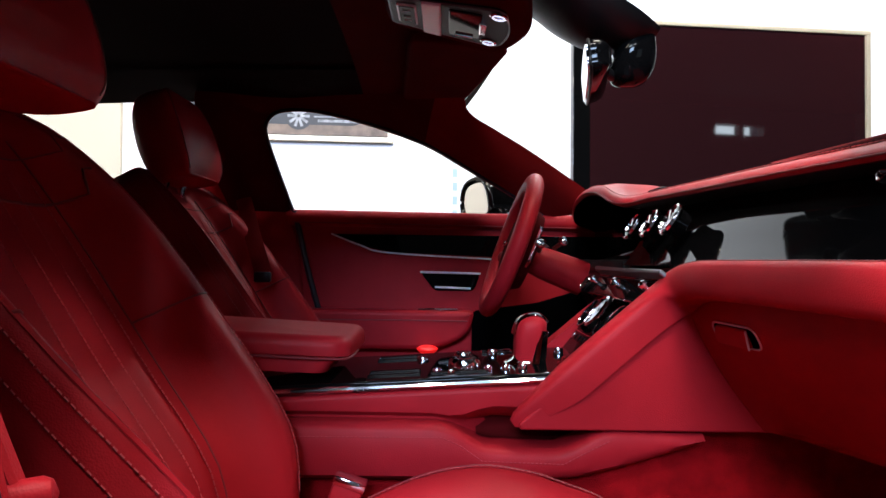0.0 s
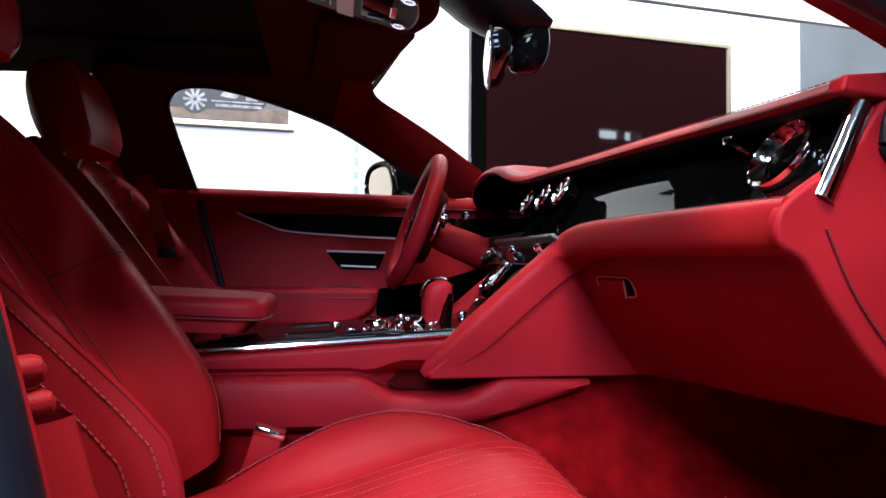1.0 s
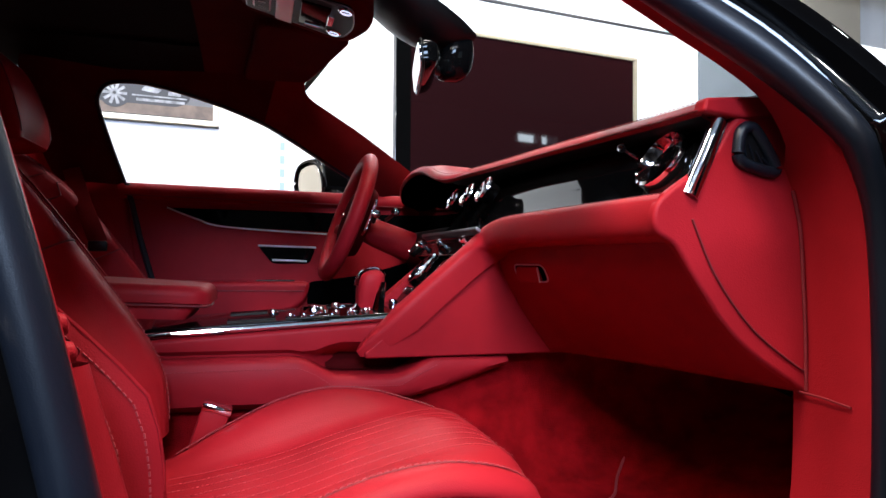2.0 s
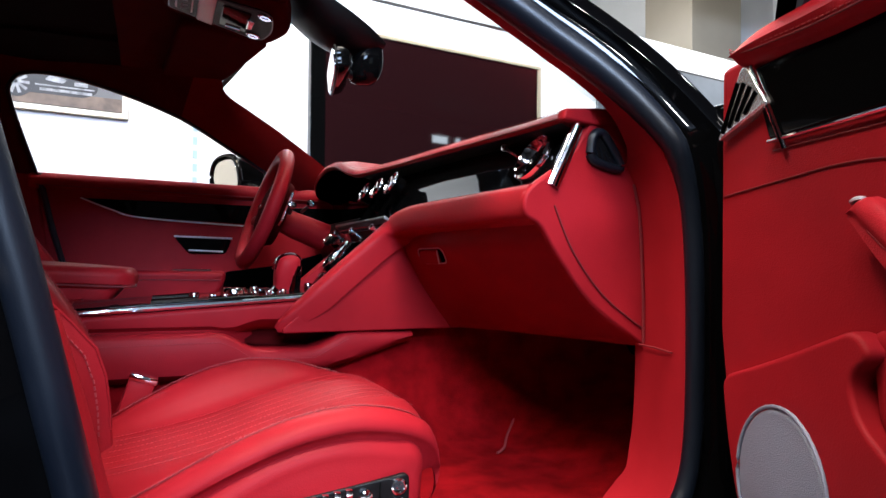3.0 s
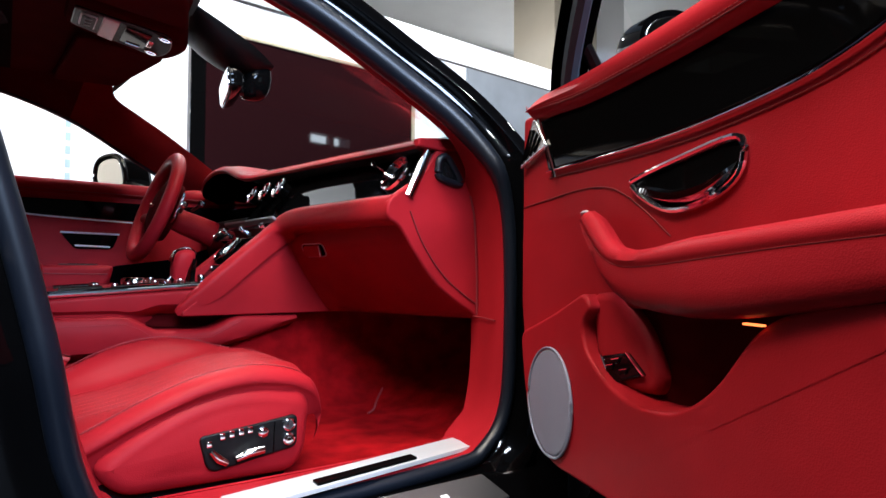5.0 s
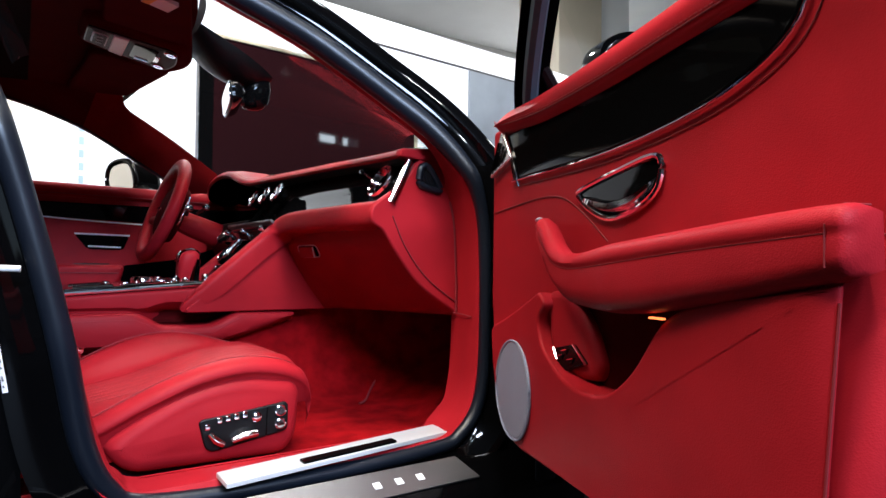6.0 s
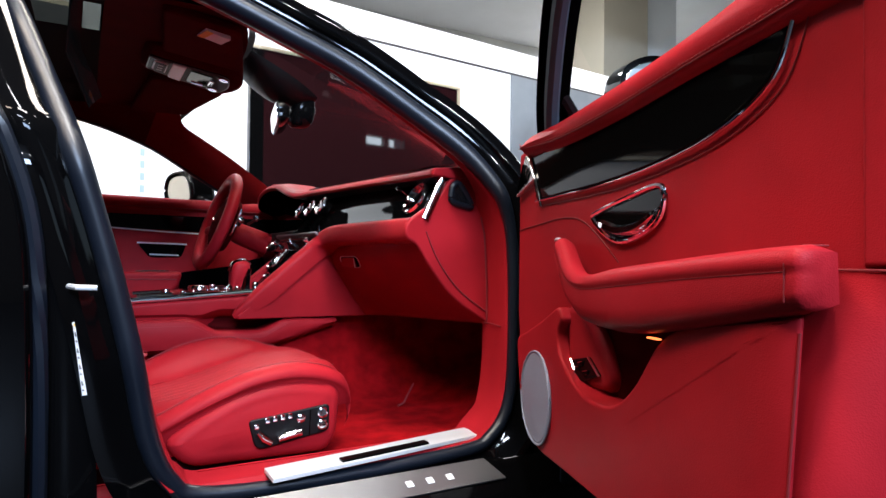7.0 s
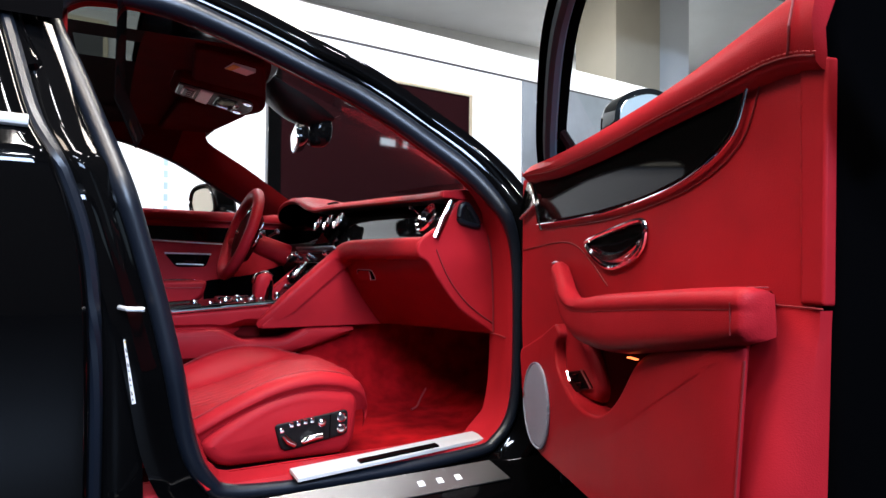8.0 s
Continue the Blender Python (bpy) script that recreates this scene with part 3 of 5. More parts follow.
part("far_flank", skin([[Vector((x, 0.90 + dy, z)) for z, dy in ((0.22, 0.02), (0.5, 0.055), (0.75, 0.065), (0.95, 0.05), (1.0, -0.02))] for x in (-2.9, -2.2, -1.2, 0.0, 0.8, 1.6, 2.35)]), PAINT, car, "glossy black far flank")
part("boot", skin([[Vector((x, y, z)) for y in (-0.9, -0.5, 0, 0.5, 0.9)] for x, z in ((-2.1, 1.04), (-2.6, 1.05), (-2.95, 1.0), (-3.0, 0.6), (-2.95, 0.3))]), PAINT, car, "glossy black boot")
part("rear_window", skin([[Vector((x, y, z)) for y in (-0.56, -0.3, 0, 0.3, 0.56)] for x, z in ((-2.2, 1.36), (-2.45, 1.2), (-2.62, 1.05))]), SMOKED, car, "tinted rear window")
part("nose", skin([[Vector((2.35 + 0.02 * (1 - abs(y)), y, z)) for y in (-0.9, -0.5, 0, 0.5, 0.9)] for z in (0.25, 0.5, 0.75, 0.9)]), PAINT, car, "glossy black car nose")

# cabin floor
def floor_z(x):
    return 0.33 + 0.55 * max(0.0, x - 0.66) ** 1.25


rows = []
for i in range(40):
    x = -0.45 + 1.55 * i / 39
    fz = floor_z(x)
    rows.append([Vector((x, y, fz + dz)) for y, dz in ((-0.78, 0.04), (-0.765, 0.012), (-0.74, 0), (-0.5, 0), (-0.30, 0.0), (-0.22, 0.015), (-0.165, 0.07), (-0.14, 0.16), (-0.13, 0.19 + 0.14 * min(1, max(0, (x - 0.30) / 0.06))))])
part("carpet", skin(rows), CARPET, car, "thick red wool carpet in the footwell")
part("carpet_binding", tube(spline([(0.585, -0.335, 0.338), (0.617, -0.307, 0.339), (0.660, -0.245, 0.346), (0.705, -0.200, 0.372), (0.735, -0.172, 0.402)], 5), 0.0028, 6), STITCH, car, "pale bound seam in the carpet")
part("firewall", block(1.05, 1.08, -0.8, 0.8, 0.3, 0.95, 0), PLASTIC, car)
part("floor_pan", block(-2.2, 1.05, -0.84, 0.84, 0.22, 0.30, 0), PLASTIC, car)
part("far_carpet", block(-2.0, 1.05, -0.1, 0.82, 0.31, 0.34, 0), CARPET, car)

# ---- centre console ----
def console_edge(x):
    return 0.649 + 0.058 * (x + 0.1)


def ledge_z(x):
    return float(np.interp(x, (-0.62, 0.02, 0.045, 0.085, 0.215, 0.245, 0.28, 0.45), (0.611, 0.606, 0.596, 0.569, 0.565, 0.580, 0.600, 0.594)))


def skirt_z(x):
    return float(np.interp(x, (-0.62, 0.17, 0.24, 0.31, 0.40, 0.45), (0.520, 0.517, 0.523, 0.540, 0.567, 0.582)))


rows = []
for i in range(61):
    x = -0.62 + 1.06 * i / 60
    zl, zs = 0.25 * (ledge_z(x - 0.012) + 2 * ledge_z(x) + ledge_z(x + 0.012)), skirt_z(x)
    zs = min(zs, zl - 0.006)
    ring_pts = []
    for sy in (-1, 1):
        half = [(0.125, zs - 0.016), (0.150, zs - 0.012), (0.176, zs - 0.004), (0.192, zs + 0.006), (0.196, zs + 0.35 * (zl - zs)), (0.195, zl - 0.012), (0.190, zl - 0.004), (0.180, zl), (0.165, zl - 0.001), (0.150, zl - 0.002), (0.12, zl - 0.002)]
        pts = [Vector((x, sy * a, b)) for a, b in half]
        ring_pts += pts if sy < 0 else pts[::-1]
    rows.append(ring_pts)
console = part("centre_console", skin(rows), LEATHER, car, "red leather centre console with side ledge")
rows = []
for i in range(41):
    x = -0.62 + 1.0 * i / 40
    zt, zl = console_edge(x), 0.53
    q = min(1, max(0, (x - 0.03) / 0.07))
    q = q * q * (3 - 2 * q)
    zq = ledge_z(x)
    rows.append([Vector((x, sy * a, min(b, zt))) for sy, prof in ((-1, ((0.10, zl), (0.135 - 0.045 * q, zl + 0.01), (0.144 - 0.054 * q, zq + 0.002), (0.147 - 0.048 * q, zq + 0.004 + 0.026 * q), (0.150 - 0.018 * q, zq + 0.007 + 0.036 * q), (0.155, zq + 0.010 + 0.050 * q), (0.157, zt - 0.010), (0.156, zt - 0.005), (0.150, zt), (0.10, zt))), (1, ((0.10, zt), (0.150, zt), (0.157, zt - 0.016), (0.152, 0.62), (0.135, zl + 0.01), (0.10, zl)))) for a, b in prof])
part("console_upper", skin(rows), LEATHER, console)


# dark colour here is the pocket's inner shade
part("pocket_lining", skin([[Vector((x, y, ledge_z(x) + dz)) for y, dz in ((-0.128, 0.0015), (-0.112, 0.002), (-0.103, 0.010), (-0.101, 0.022), (-0.106, 0.032), (-0.120, 0.040), (-0.133, 0.044))] for x in (0.078, 0.10, 0.13, 0.17, 0.21, 0.24, 0.27, 0.30)]), SHADED_SUEDE, console, "console side pocket lining, coloured as shade")
def console_z(x):
    return 0.652 + 0.058 * (x + 0.1)


part("console_top", panel(fillet([(-0.40, -0.150), (0.30, -0.150), (0.30, 0.150), (-0.40, 0.150)], 0.01), lambda a, b, w: Vector((a, b, console_z(a) + w)), -0.02, 0.014, 0.004), GLOSS, console, "piano black console top")
for sy in (-1, 1):
    part("console_rail", tube([(x, sy * 0.155, console_z(x) + 0.004) for x in (-0.40, -0.1, 0.1, 0.30)], 0.0055, 8), CHROME, console, "polished chrome edge rail")
for x0, x1, yy in ((-0.11, -0.02, -0.085), (-0.11, -0.02, 0.085), (0.0, 0.10, -0.125), (0.10, 0.16, 0.11)):
    part("console_frame", tube([(x0, yy - 0.02, console_z(x0) + 0.0155), (x1, yy - 0.02, console_z(x1) + 0.0155), (x1, yy + 0.02, console_z(x1) + 0.0155), (x0, yy + 0.02, console_z(x0) + 0.0155)], 0.0022, 6, True), CHROME, console, "thin chrome switch frame")
part("console_seam", stitches([(x, -0.1972, 0.587) for x in (-0.5, -0.2, 0.02)] + [(0.05, -0.1972, 0.574), (0.085, -0.1968, 0.550), (0.215, -0.1968, 0.546), (0.25, -0.1968, 0.565), (0.285, -0.1968, 0.582)], 0.004, 0.0028, 0.0006), STITCH, console)
armrest = part("centre_armrest", panel(fillet([(-0.62, -0.145), (-0.140, -0.122, 0.04), (-0.140, 0.122, 0.04), (-0.62, 0.145)], 0.02), lambda a, b, w: Vector((a, b, 0.702 + w + 0.05 * max(0, -a - 0.15))), 0.0, 0.034, 0.020, 5, dome=0.006), LEATHER, console, "padded red leather armrest lid")
part("armrest_box", panel(fillet([(-0.62, -0.14), (-0.162, -0.116, 0.03), (-0.162, 0.116, 0.03), (-0.62, 0.14)], 0.02), lambda a, b, w: Vector((a - 0.02 * (w < 0.01), b, 0.672 + w + 0.05 * max(0, -a - 0.15))), 0.0, 0.034, 0.008, 3), LEATHER, armrest)
part("armrest_seam", tube([(x, y, 0.698 + 0.05 * max(0, -x - 0.15)) for x, y in spline([(-0.60, -0.1445), (-0.35, -0.134), (-0.18, -0.124), (-0.144, -0.10), (-0.142, 0.0)], 6)], 0.0022, 6), PIPING, armrest)
LEAN_AX = Vector((0.16, 0, 0.987))
rows = []
for h, a, b in spline([(0.0, 0.018, 0.022), (0.02, 0.022, 0.027), (0.05, 0.027, 0.032), (0.078, 0.028, 0.033), (0.092, 0.024, 0.029), (0.100, 0.013, 0.018)], 3):
    c = Vector((0.172, -0.02, 0.668)) + LEAN_AX * h
    rows.append([c + Vector((a * math.copysign(abs(math.cos(q)) ** 0.6, math.cos(q)), b * math.copysign(abs(math.sin(q)) ** 0.6, math.sin(q)), 0)) for q in (2 * math.pi * j / 24 for j in range(24))])
lever = part("gear_lever", skin(rows, True, True), LEATHER, console, "red leather gear lever with chrome trim")
part("lever_cap", tube([Vector((0.172, -0.02, 0.668)) + LEAN_AX * h + Vector((dx, 0, 0)) for h, dx in spline([(0.066, -0.029), (0.090, -0.025), (0.101, -0.006), (0.100, 0.012), (0.088, 0.027)], 4)], 0.006, 8, flat=3.2, up=(0, 1, 0)), CHROME, lever)
part("lever_spine", tube([Vector((0.172, -0.02, 0.668)) + LEAN_AX * h + Vector((0.020, -0.014, 0)) for h in (-0.004, 0.03, 0.055, 0.075)], [0.018, 0.015, 0.013, 0.011], 10, flat=1.6, up=(0, 1, 0)), CHROME, lever)
part("lever_collar", lathe([(0.040, 0), (0.040, 0.005), (0.028, 0.012), (0.024, 0.02)], (0.172, -0.02, 0.672), (0.12, 0, 1), 20), CHROME, lever)
for kx, ky, kr, kh in ((0.06, -0.05, 0.03, 0.018), (0.06, 0.05, 0.018, 0.014), (0.10, -0.10, 0.008, 0.010), (0.13, -0.10, 0.008, 0.010), (0.16, -0.10, 0.008, 0.010), (0.24, -0.09, 0.012, 0.016), (0.01, -0.09, 0.008, 0.008), (0.25, 0.06, 0.010, 0.012), (0.225, -0.125, 0.010, 0.014), (0.255, -0.12, 0.008, 0.012), (0.035, -0.115, 0.006, 0.008), (-0.02, 0.06, 0.012, 0.008), (0.12, 0.08, 0.010, 0.012)):
    part("control_knob", lathe([(kr, 0), (kr, kh * 0.6), (kr * 0.85, kh), (kr * 0.5, kh), (0.001, kh * 0.9)], (kx, ky, console_z(kx) + 0.013), (0, 0, 1), 20), CHROME, console, "chrome console control")

# ---- dashboard ----
LIP = spline([(0.43, 0.735, 0.990), (0.40, 0.675, 1.0), (0.382, 0.58, 1.030), (0.376, 0.42, 1.046), (0.376, 0.28, 1.036), (0.382, 0.185, 1.008), (0.398, 0.12, 0.996), (0.425, 0.03, 0.999), (0.442, -0.15, 0.996), (0.452, -0.38, 0.990), (0.462, -0.62, 0.982), (0.468, -0.742, 0.980)], 5)
rows = []
for x, y, z in LIP:
    hump = z - (0.985 + 0.02 * (y + 0.74))
    rows.append([Vector(p) for p in ((x + 0.06, y, z - 0.016), (x + 0.018, y, z - 0.014), (x + 0.004, y, z - 0.010), (x, y, z - 0.002), (x + 0.004, y, z + 0.006), (x + 0.016, y, z + 0.011), (x + 0.06, y, z + 0.014 + 0.1 * hump), (x + 0.13, y, z + 0.014), (0.66, y, 1.004 + 0.75 * max(0, hump)), (0.80, y, 1.0 + 0.3 * max(0, hump)), (1.05, y, 0.985))])
dash = part("dashboard", skin(rows), LEATHER, car, "red leather dashboard top pad")
part("hood_lining", skin([[Vector((x + 0.005, y, z - 0.013)), Vector((x + 0.03, y, z - 0.021)), Vector((x + 0.09, y, z - 0.05)), Vector((0.475, y, 0.88)), Vector((0.455, y, 0.855))] for x, y, z in LIP if y > 0.095]), MATT_BLACK, dash, "black lining under the instrument hood")
part("lip_lining", skin([[Vector((x + 0.003, y, z - 0.0115)), Vector((x + 0.016, y, z - 0.0165)), Vector((x + 0.05, y, z - 0.019)), Vector((x + 0.09, y, z - 0.019))] for x, y, z in LIP if y < 0.12]), PLASTIC, dash, "black underside of the dashboard lip")
part("lip_seam", tube([(x - 0.0004, y, z - 0.004) for x, y, z in LIP[15:]], 0.0013, 6), PIPING, dash)
part("dash_stitching", stitches([(x + 0.016, y, z + 0.0125) for x, y, z in LIP[15:]]), STITCH, dash)
rows = []
for y in (-0.742, -0.6, -0.45, -0.3, -0.15, 0.0, 0.08, 0.13):
    b = -0.070 * (y + 0.742) * (1 - 0.35 * (y + 0.742))
    rows.append([Vector((x + b, y, z)) for x, z in ((0.535, 0.985), (0.512, 0.966), (0.492, 0.938), (0.474, 0.908), (0.452, 0.874), (0.440, 0.862))])
part("fascia", skin(rows), GLOSS, dash, "piano black fascia panel")
RUN = spline([(0.134, -0.178, 0.607), (0.21, -0.177, 0.664), (0.30, -0.178, 0.742), (0.365, -0.182, 0.798), (0.396, -0.205, 0.828), (0.405, -0.26, 0.841), (0.407, -0.36, 0.844), (0.418, -0.55, 0.844), (0.429, -0.744, 0.843)], 6)
rows = []
for i, p in enumerate(RUN):
    p, t = Vector(p), (Vector(RUN[min(i + 1, len(RUN) - 1)]) - Vector(RUN[max(i - 1, 0)])).normalized()
    g = min(1, max(0, (i - 14) / 12))
    o = (Vector((-0.65, 0, 0.76)).lerp(Vector((-0.99, 0, 0.12)), g))
    o = (o - t * o.dot(t)).normalized()
    c = t.cross(o).normalized()
    grow = 0.22 + 0.78 * min(1, i / 7) ** 0.7
    rows.append([p + o * (0.026 * grow * a) + c * (0.027 * grow * b) for a, b in spline([(-1.2, -1.0), (0.3, -1.02), (0.85, -0.85), (1.0, -0.3), (0.98, 0.35), (0.80, 0.88), (0.3, 1.02), (-1.2, 1.0)], 2)])
part("dash_bolster", skin(rows, True, True), LEATHER, dash, "padded red leather bolster")
part("bolster_seam", stitches([(Vector(r[3]) + Vector((-0.001, -0.0008, 0))) for r in rows[2:]], 0.005, 0.0025, 0.0008), PIPING, dash)
FLANK = [(0.146, 0.600, 0.002), (0.143, 0.609, 0.004), (0.385, 0.812, 0.02), (0.46, 0.845), (0.66, 0.845), (0.66, 0.598)]
for fn in (side_out, side):
    part("console_flank", panel(fillet(FLANK, 0.006), fn, 0.140, 0.197, 0.003, 3), LEATHER, dash, "smooth red leather console flank")


def glove_at(y, g):
    """On the glovebox lid at y; g runs from its upper edge down to its lower one."""
    ys = (0.194, 0.25, 0.35, 0.5, 0.66, 0.743)
    x0, x1, zb, bul = (float(np.interp(-y, ys, v)) for v in ((0.404, 0.406, 0.410, 0.418, 0.428, 0.433), (0.530, 0.560, 0.588, 0.62, 0.645, 0.654), (0.602, 0.603, 0.605, 0.608, 0.612, 0.614), (0.012, 0.014, 0.016, 0.016, 0.012, 0.009)))
    return Vector((x0 + (x1 - x0) * g - bul * math.sin(math.pi * g) + 0.020 * max(0.0, 1 - 7 * g), y, 0.812 - (0.812 - zb) * g))


rows = []
for k in range(25):
    y = -0.194 - 0.549 * k / 24
    top, foot = glove_at(y, 0), glove_at(y, 1)
    rows.append([top + Vector((0, 0, 0.023)), top] + [glove_at(y, g / 14) for g in range(1, 15)] + [foot + Vector((0.015, 0, -0.002)), foot + Vector((0.25, 0, 0.02))])
part("glovebox", skin(rows), LEATHER, dash, "red leather glovebox lid")


def lid(a, b, w):
    """On the glovebox lid: a across, b down its slope, w out of it."""
    return glove_at(a, b / 0.272) + Vector((-0.758, 0, -0.652)) * w


gh = part("handle_recess", panel(fillet([(-0.372, 0.041), (-0.262, 0.041), (-0.254, 0.078), (-0.360, 0.078)], 0.016), lid, -0.012, 0.0012, 0.001), MATT_BLACK, dash, "dark recess of the glovebox handle")
part("glovebox_handle", panel(fillet([(-0.354, 0.043, 0.003), (-0.266, 0.043, 0.016), (-0.258, 0.076, 0.016), (-0.342, 0.076, 0.003)], 0.005), lambda a, b, w: lid(a, b, w + 0.16 * (b - 0.043)), -0.006, 0.0035, 0.002), LEATHER, gh, "small red glovebox handle")
part("handle_edge", tube([lid(-0.3545, 0.044, 0.0035), lid(-0.343, 0.075, 0.0085)], 0.0015, 6), SATIN, gh, "satin metal handle edge")
part("handle_rim", tube([lid(a, b, 0.0006) for a, b in fillet([(-0.375, 0.039), (-0.259, 0.039), (-0.251, 0.080), (-0.363, 0.080)], 0.017)], 0.0016, 6, True), SATIN, gh, "thin satin metal rim of the recess")
CAP = spline([(0.418, 0.872), (0.478, 0.915), (0.512, 0.962), (0.535, 0.978), (0.585, 0.972), (0.615, 0.935), (0.630, 0.875), (0.640, 0.74), (0.652, 0.612), (0.60, 0.636), (0.52, 0.690), (0.462, 0.760), (0.430, 0.806), (0.403, 0.824), (0.400, 0.850)], 5, True)
cap = part("dash_end_panel", panel(CAP, side_out, 0.738, 0.750, 0.005, 3), LEATHER, dash, "red leather dashboard end panel")
part("end_seam", tube([(0.6215, -0.7525, 0.625), (0.621, -0.7525, 0.70), (0.616, -0.7525, 0.80), (0.6125, -0.7525, 0.84), (0.602, -0.7525, 0.88)], 0.0020, 6), PIPING, cap)
part("end_seam", tube([(a, -0.7512, b) for a, b in spline([(0.452, 0.840), (0.485, 0.772), (0.54, 0.705), (0.61, 0.655), (0.642, 0.640)], 6)], 0.0016, 6), PIPING, cap)
part("dash_end_top", panel(fillet([(0.466, 0.972), (0.470, 0.990), (0.53, 0.996), (0.62, 1.000), (0.62, 0.978), (0.53, 0.968)], 0.005), side_out, 0.735, 0.754, 0.004, 3), LEATHER, cap)
VENT = spline([(0.522, 0.950), (0.532, 0.957), (0.543, 0.954), (0.560, 0.932), (0.574, 0.909), (0.567, 0.902), (0.530, 0.910), (0.518, 0.918), (0.518, 0.932)], 4, True)
vent = part("side_vent", tube([side_out(a, b, 0.752) for a, b in VENT], 0.0080, 10, True), RUBBER, cap, "black triangular side vent surround")
part("vent_grille", panel(inset(VENT, 0.003), side_out, 0.748, 0.7515, 0.0005), PLASTIC, vent)
for k in range(4):
    part("vent_slat", tube([side_out(0.524 + 0.010 * k, 0.944 - 0.008 * k, 0.7525), side_out(0.532 + 0.012 * k, 0.914 - 0.002 * k, 0.7525)], 0.0012, 6), RUBBER, vent)
part("fascia_end_strip", tube([(0.500, -0.741, 0.964), (0.475, -0.744, 0.915), (0.450, -0.747, 0.868)], 0.0095, 12, flat=1.35), CHROME, dash, "chrome strip at the fascia end")
FACE = Vector((-0.84, 0.02, 0.50)).normalized()
VC = Vector((0.482, -0.664, 0.919))
rv = part("round_vent", lathe([(0.041, -0.004), (0.045, 0.004), (0.0455, 0.014), (0.044, 0.020), (0.040, 0.022), (0.031, 0.012), (0.029, 0.004), (0.001, 0.004)], VC, FACE, 40), CHROME, dash, "round chrome bullseye air vent")
part("vent_core", lathe([(0.0295, 0.005), (0.029, 0.0065), (0.012, 0.0085), (0.001, 0.0085)], VC, FACE, 30), GLOSS, rv, "black vent core")
KC = Vector((0.489, -0.575, 0.944))
knob = part("vent_knob", lathe([(0.0035, 0), (0.0035, 0.022), (0.007, 0.024), (0.008, 0.030), (0.003, 0.034), (0.001, 0.034)], KC, FACE, 14), CHROME, rv, "chrome organ-stop vent control")
part("knob_arm", tube([KC + FACE * 0.01 + Vector((0, -0.022, -0.010)), KC + FACE * 0.014, KC + FACE * 0.01 + Vector((0, 0.012, 0.010))], 0.003, 8), CHROME, knob)
for y in (0.112, 0.0, -0.112):
    dc = Vector((0.436, y, 0.930))
    dial = part("fascia_dial", lathe([(0.024, 0), (0.026, 0.022)], dc, FACE, 32), GLOSS, dash, "slim chrome-rimmed analogue dial")
    part("dial_rim", lathe([(0.029, 0.022), (0.0315, 0.026), (0.0305, 0.030), (0.0275, 0.031), (0.026, 0.0275)], dc, FACE, 36), CHROME, dial, "thin chrome rim")
    part("dial_face", lathe([(0.0275, 0.0265), (0.026, 0.0275), (0.001, 0.0275)], dc, FACE, 28), GLOSS, dial)
    for q in range(10):
        g = radians(-130 + 29 * q)
        side_v = Vector((0, 1, 0))
        up_v = FACE.cross(side_v).normalized()
        d = side_v * math.sin(g) + up_v * math.cos(g)
        part("dial_mark", tube([dc + FACE * 0.0285 + d * 0.019, dc + FACE * 0.0285 + d * 0.0235], 0.0009, 5), LABEL_WHITE, dial)
    part("dial_needle", tube([dc + FACE * 0.029, dc + FACE * 0.029 + Vector((0.3, 0.4, 0.85)).normalized() * 0.018], 0.001, 5), LABEL_WHITE, dial)

# driver's instruments and the centre stack
part("instrument_face", block(0.47, 0.50, 0.12, 0.70, 0.84, 1.03, 0.01), GLOSS, dash, "black instrument panel")
part("instrument_floor", block(0.40, 0.62, 0.14, 0.70, 0.84, 0.875, 0.012), PLASTIC, dash, "black lower instrument surround")
# lower dash coloured black, since the driver's footwell lies in shade
part("knee_panel", panel(fillet([(0.42, 0.86), (0.62, 0.80), (0.70, 0.55), (0.58, 0.58), (0.44, 0.76)], 0.03), side, 0.19, 0.74, 0.02), PLASTIC, dash, "lower dashboard panel, black for the footwell's shade")
# added matt black sheet: stands for the unlit footwell below the wheel
part("footwell_shade", panel(fillet([(0.100, 0.40), (0.80, 0.40), (0.80, 0.80), (0.50, 0.80), (0.30, 0.740), (0.105, 0.715)], 0.02), side_out, -0.752, -0.738, 0.004), MATT_BLACK, dash, "black sheet standing for shade in the driver's footwell")


def stack(a, b, w):
    """On the sloping centre stack: a across, b up the slope, w out of it."""
    return Vector((0.262 + 0.61 * b - 0.79 * w, a, 0.672 + 0.79 * b + 0.61 * w))


st = part("centre_panel", panel(fillet([(-0.152, 0.0), (0.152, 0.0), (0.152, 0.25), (-0.152, 0.25)], 0.01), stack, -0.06, 0.0, 0.004), GLOSS, dash, "piano black centre stack panel")
part("stack_shelf", panel(fillet([(-0.200, 0.204), (0.235, 0.204), (0.250, 0.213), (-0.200, 0.213)], 0.004), stack, -0.03, 0.030, 0.003), DARK_SATIN, st, "satin metal shelf under the screen")
part("vent_bank", panel(fillet([(-0.172, 0.150), (0.205, 0.150), (0.225, 0.200), (-0.172, 0.200)], 0.008), stack, -0.03, 0.014, 0.004), GLOSS, st, "black bank of centre vents")
for b in (0.152, 0.201):
    part("bank_line", tube([stack(-0.17, b, 0.014), stack(0.215, b, 0.014)], 0.0018, 6), CHROME, st, "fine chrome line")
for a in (-0.165, 0.012, 0.190):
    stop = part("organ_stop", lathe([(0.004, 0), (0.004, 0.012), (0.008, 0.014), (0.0085, 0.020), (0.004, 0.023), (0.001, 0.023)], stack(a, 0.180, 0.012), (-0.79, 0, 0.61), 14), CHROME, st, "chrome vent stop")
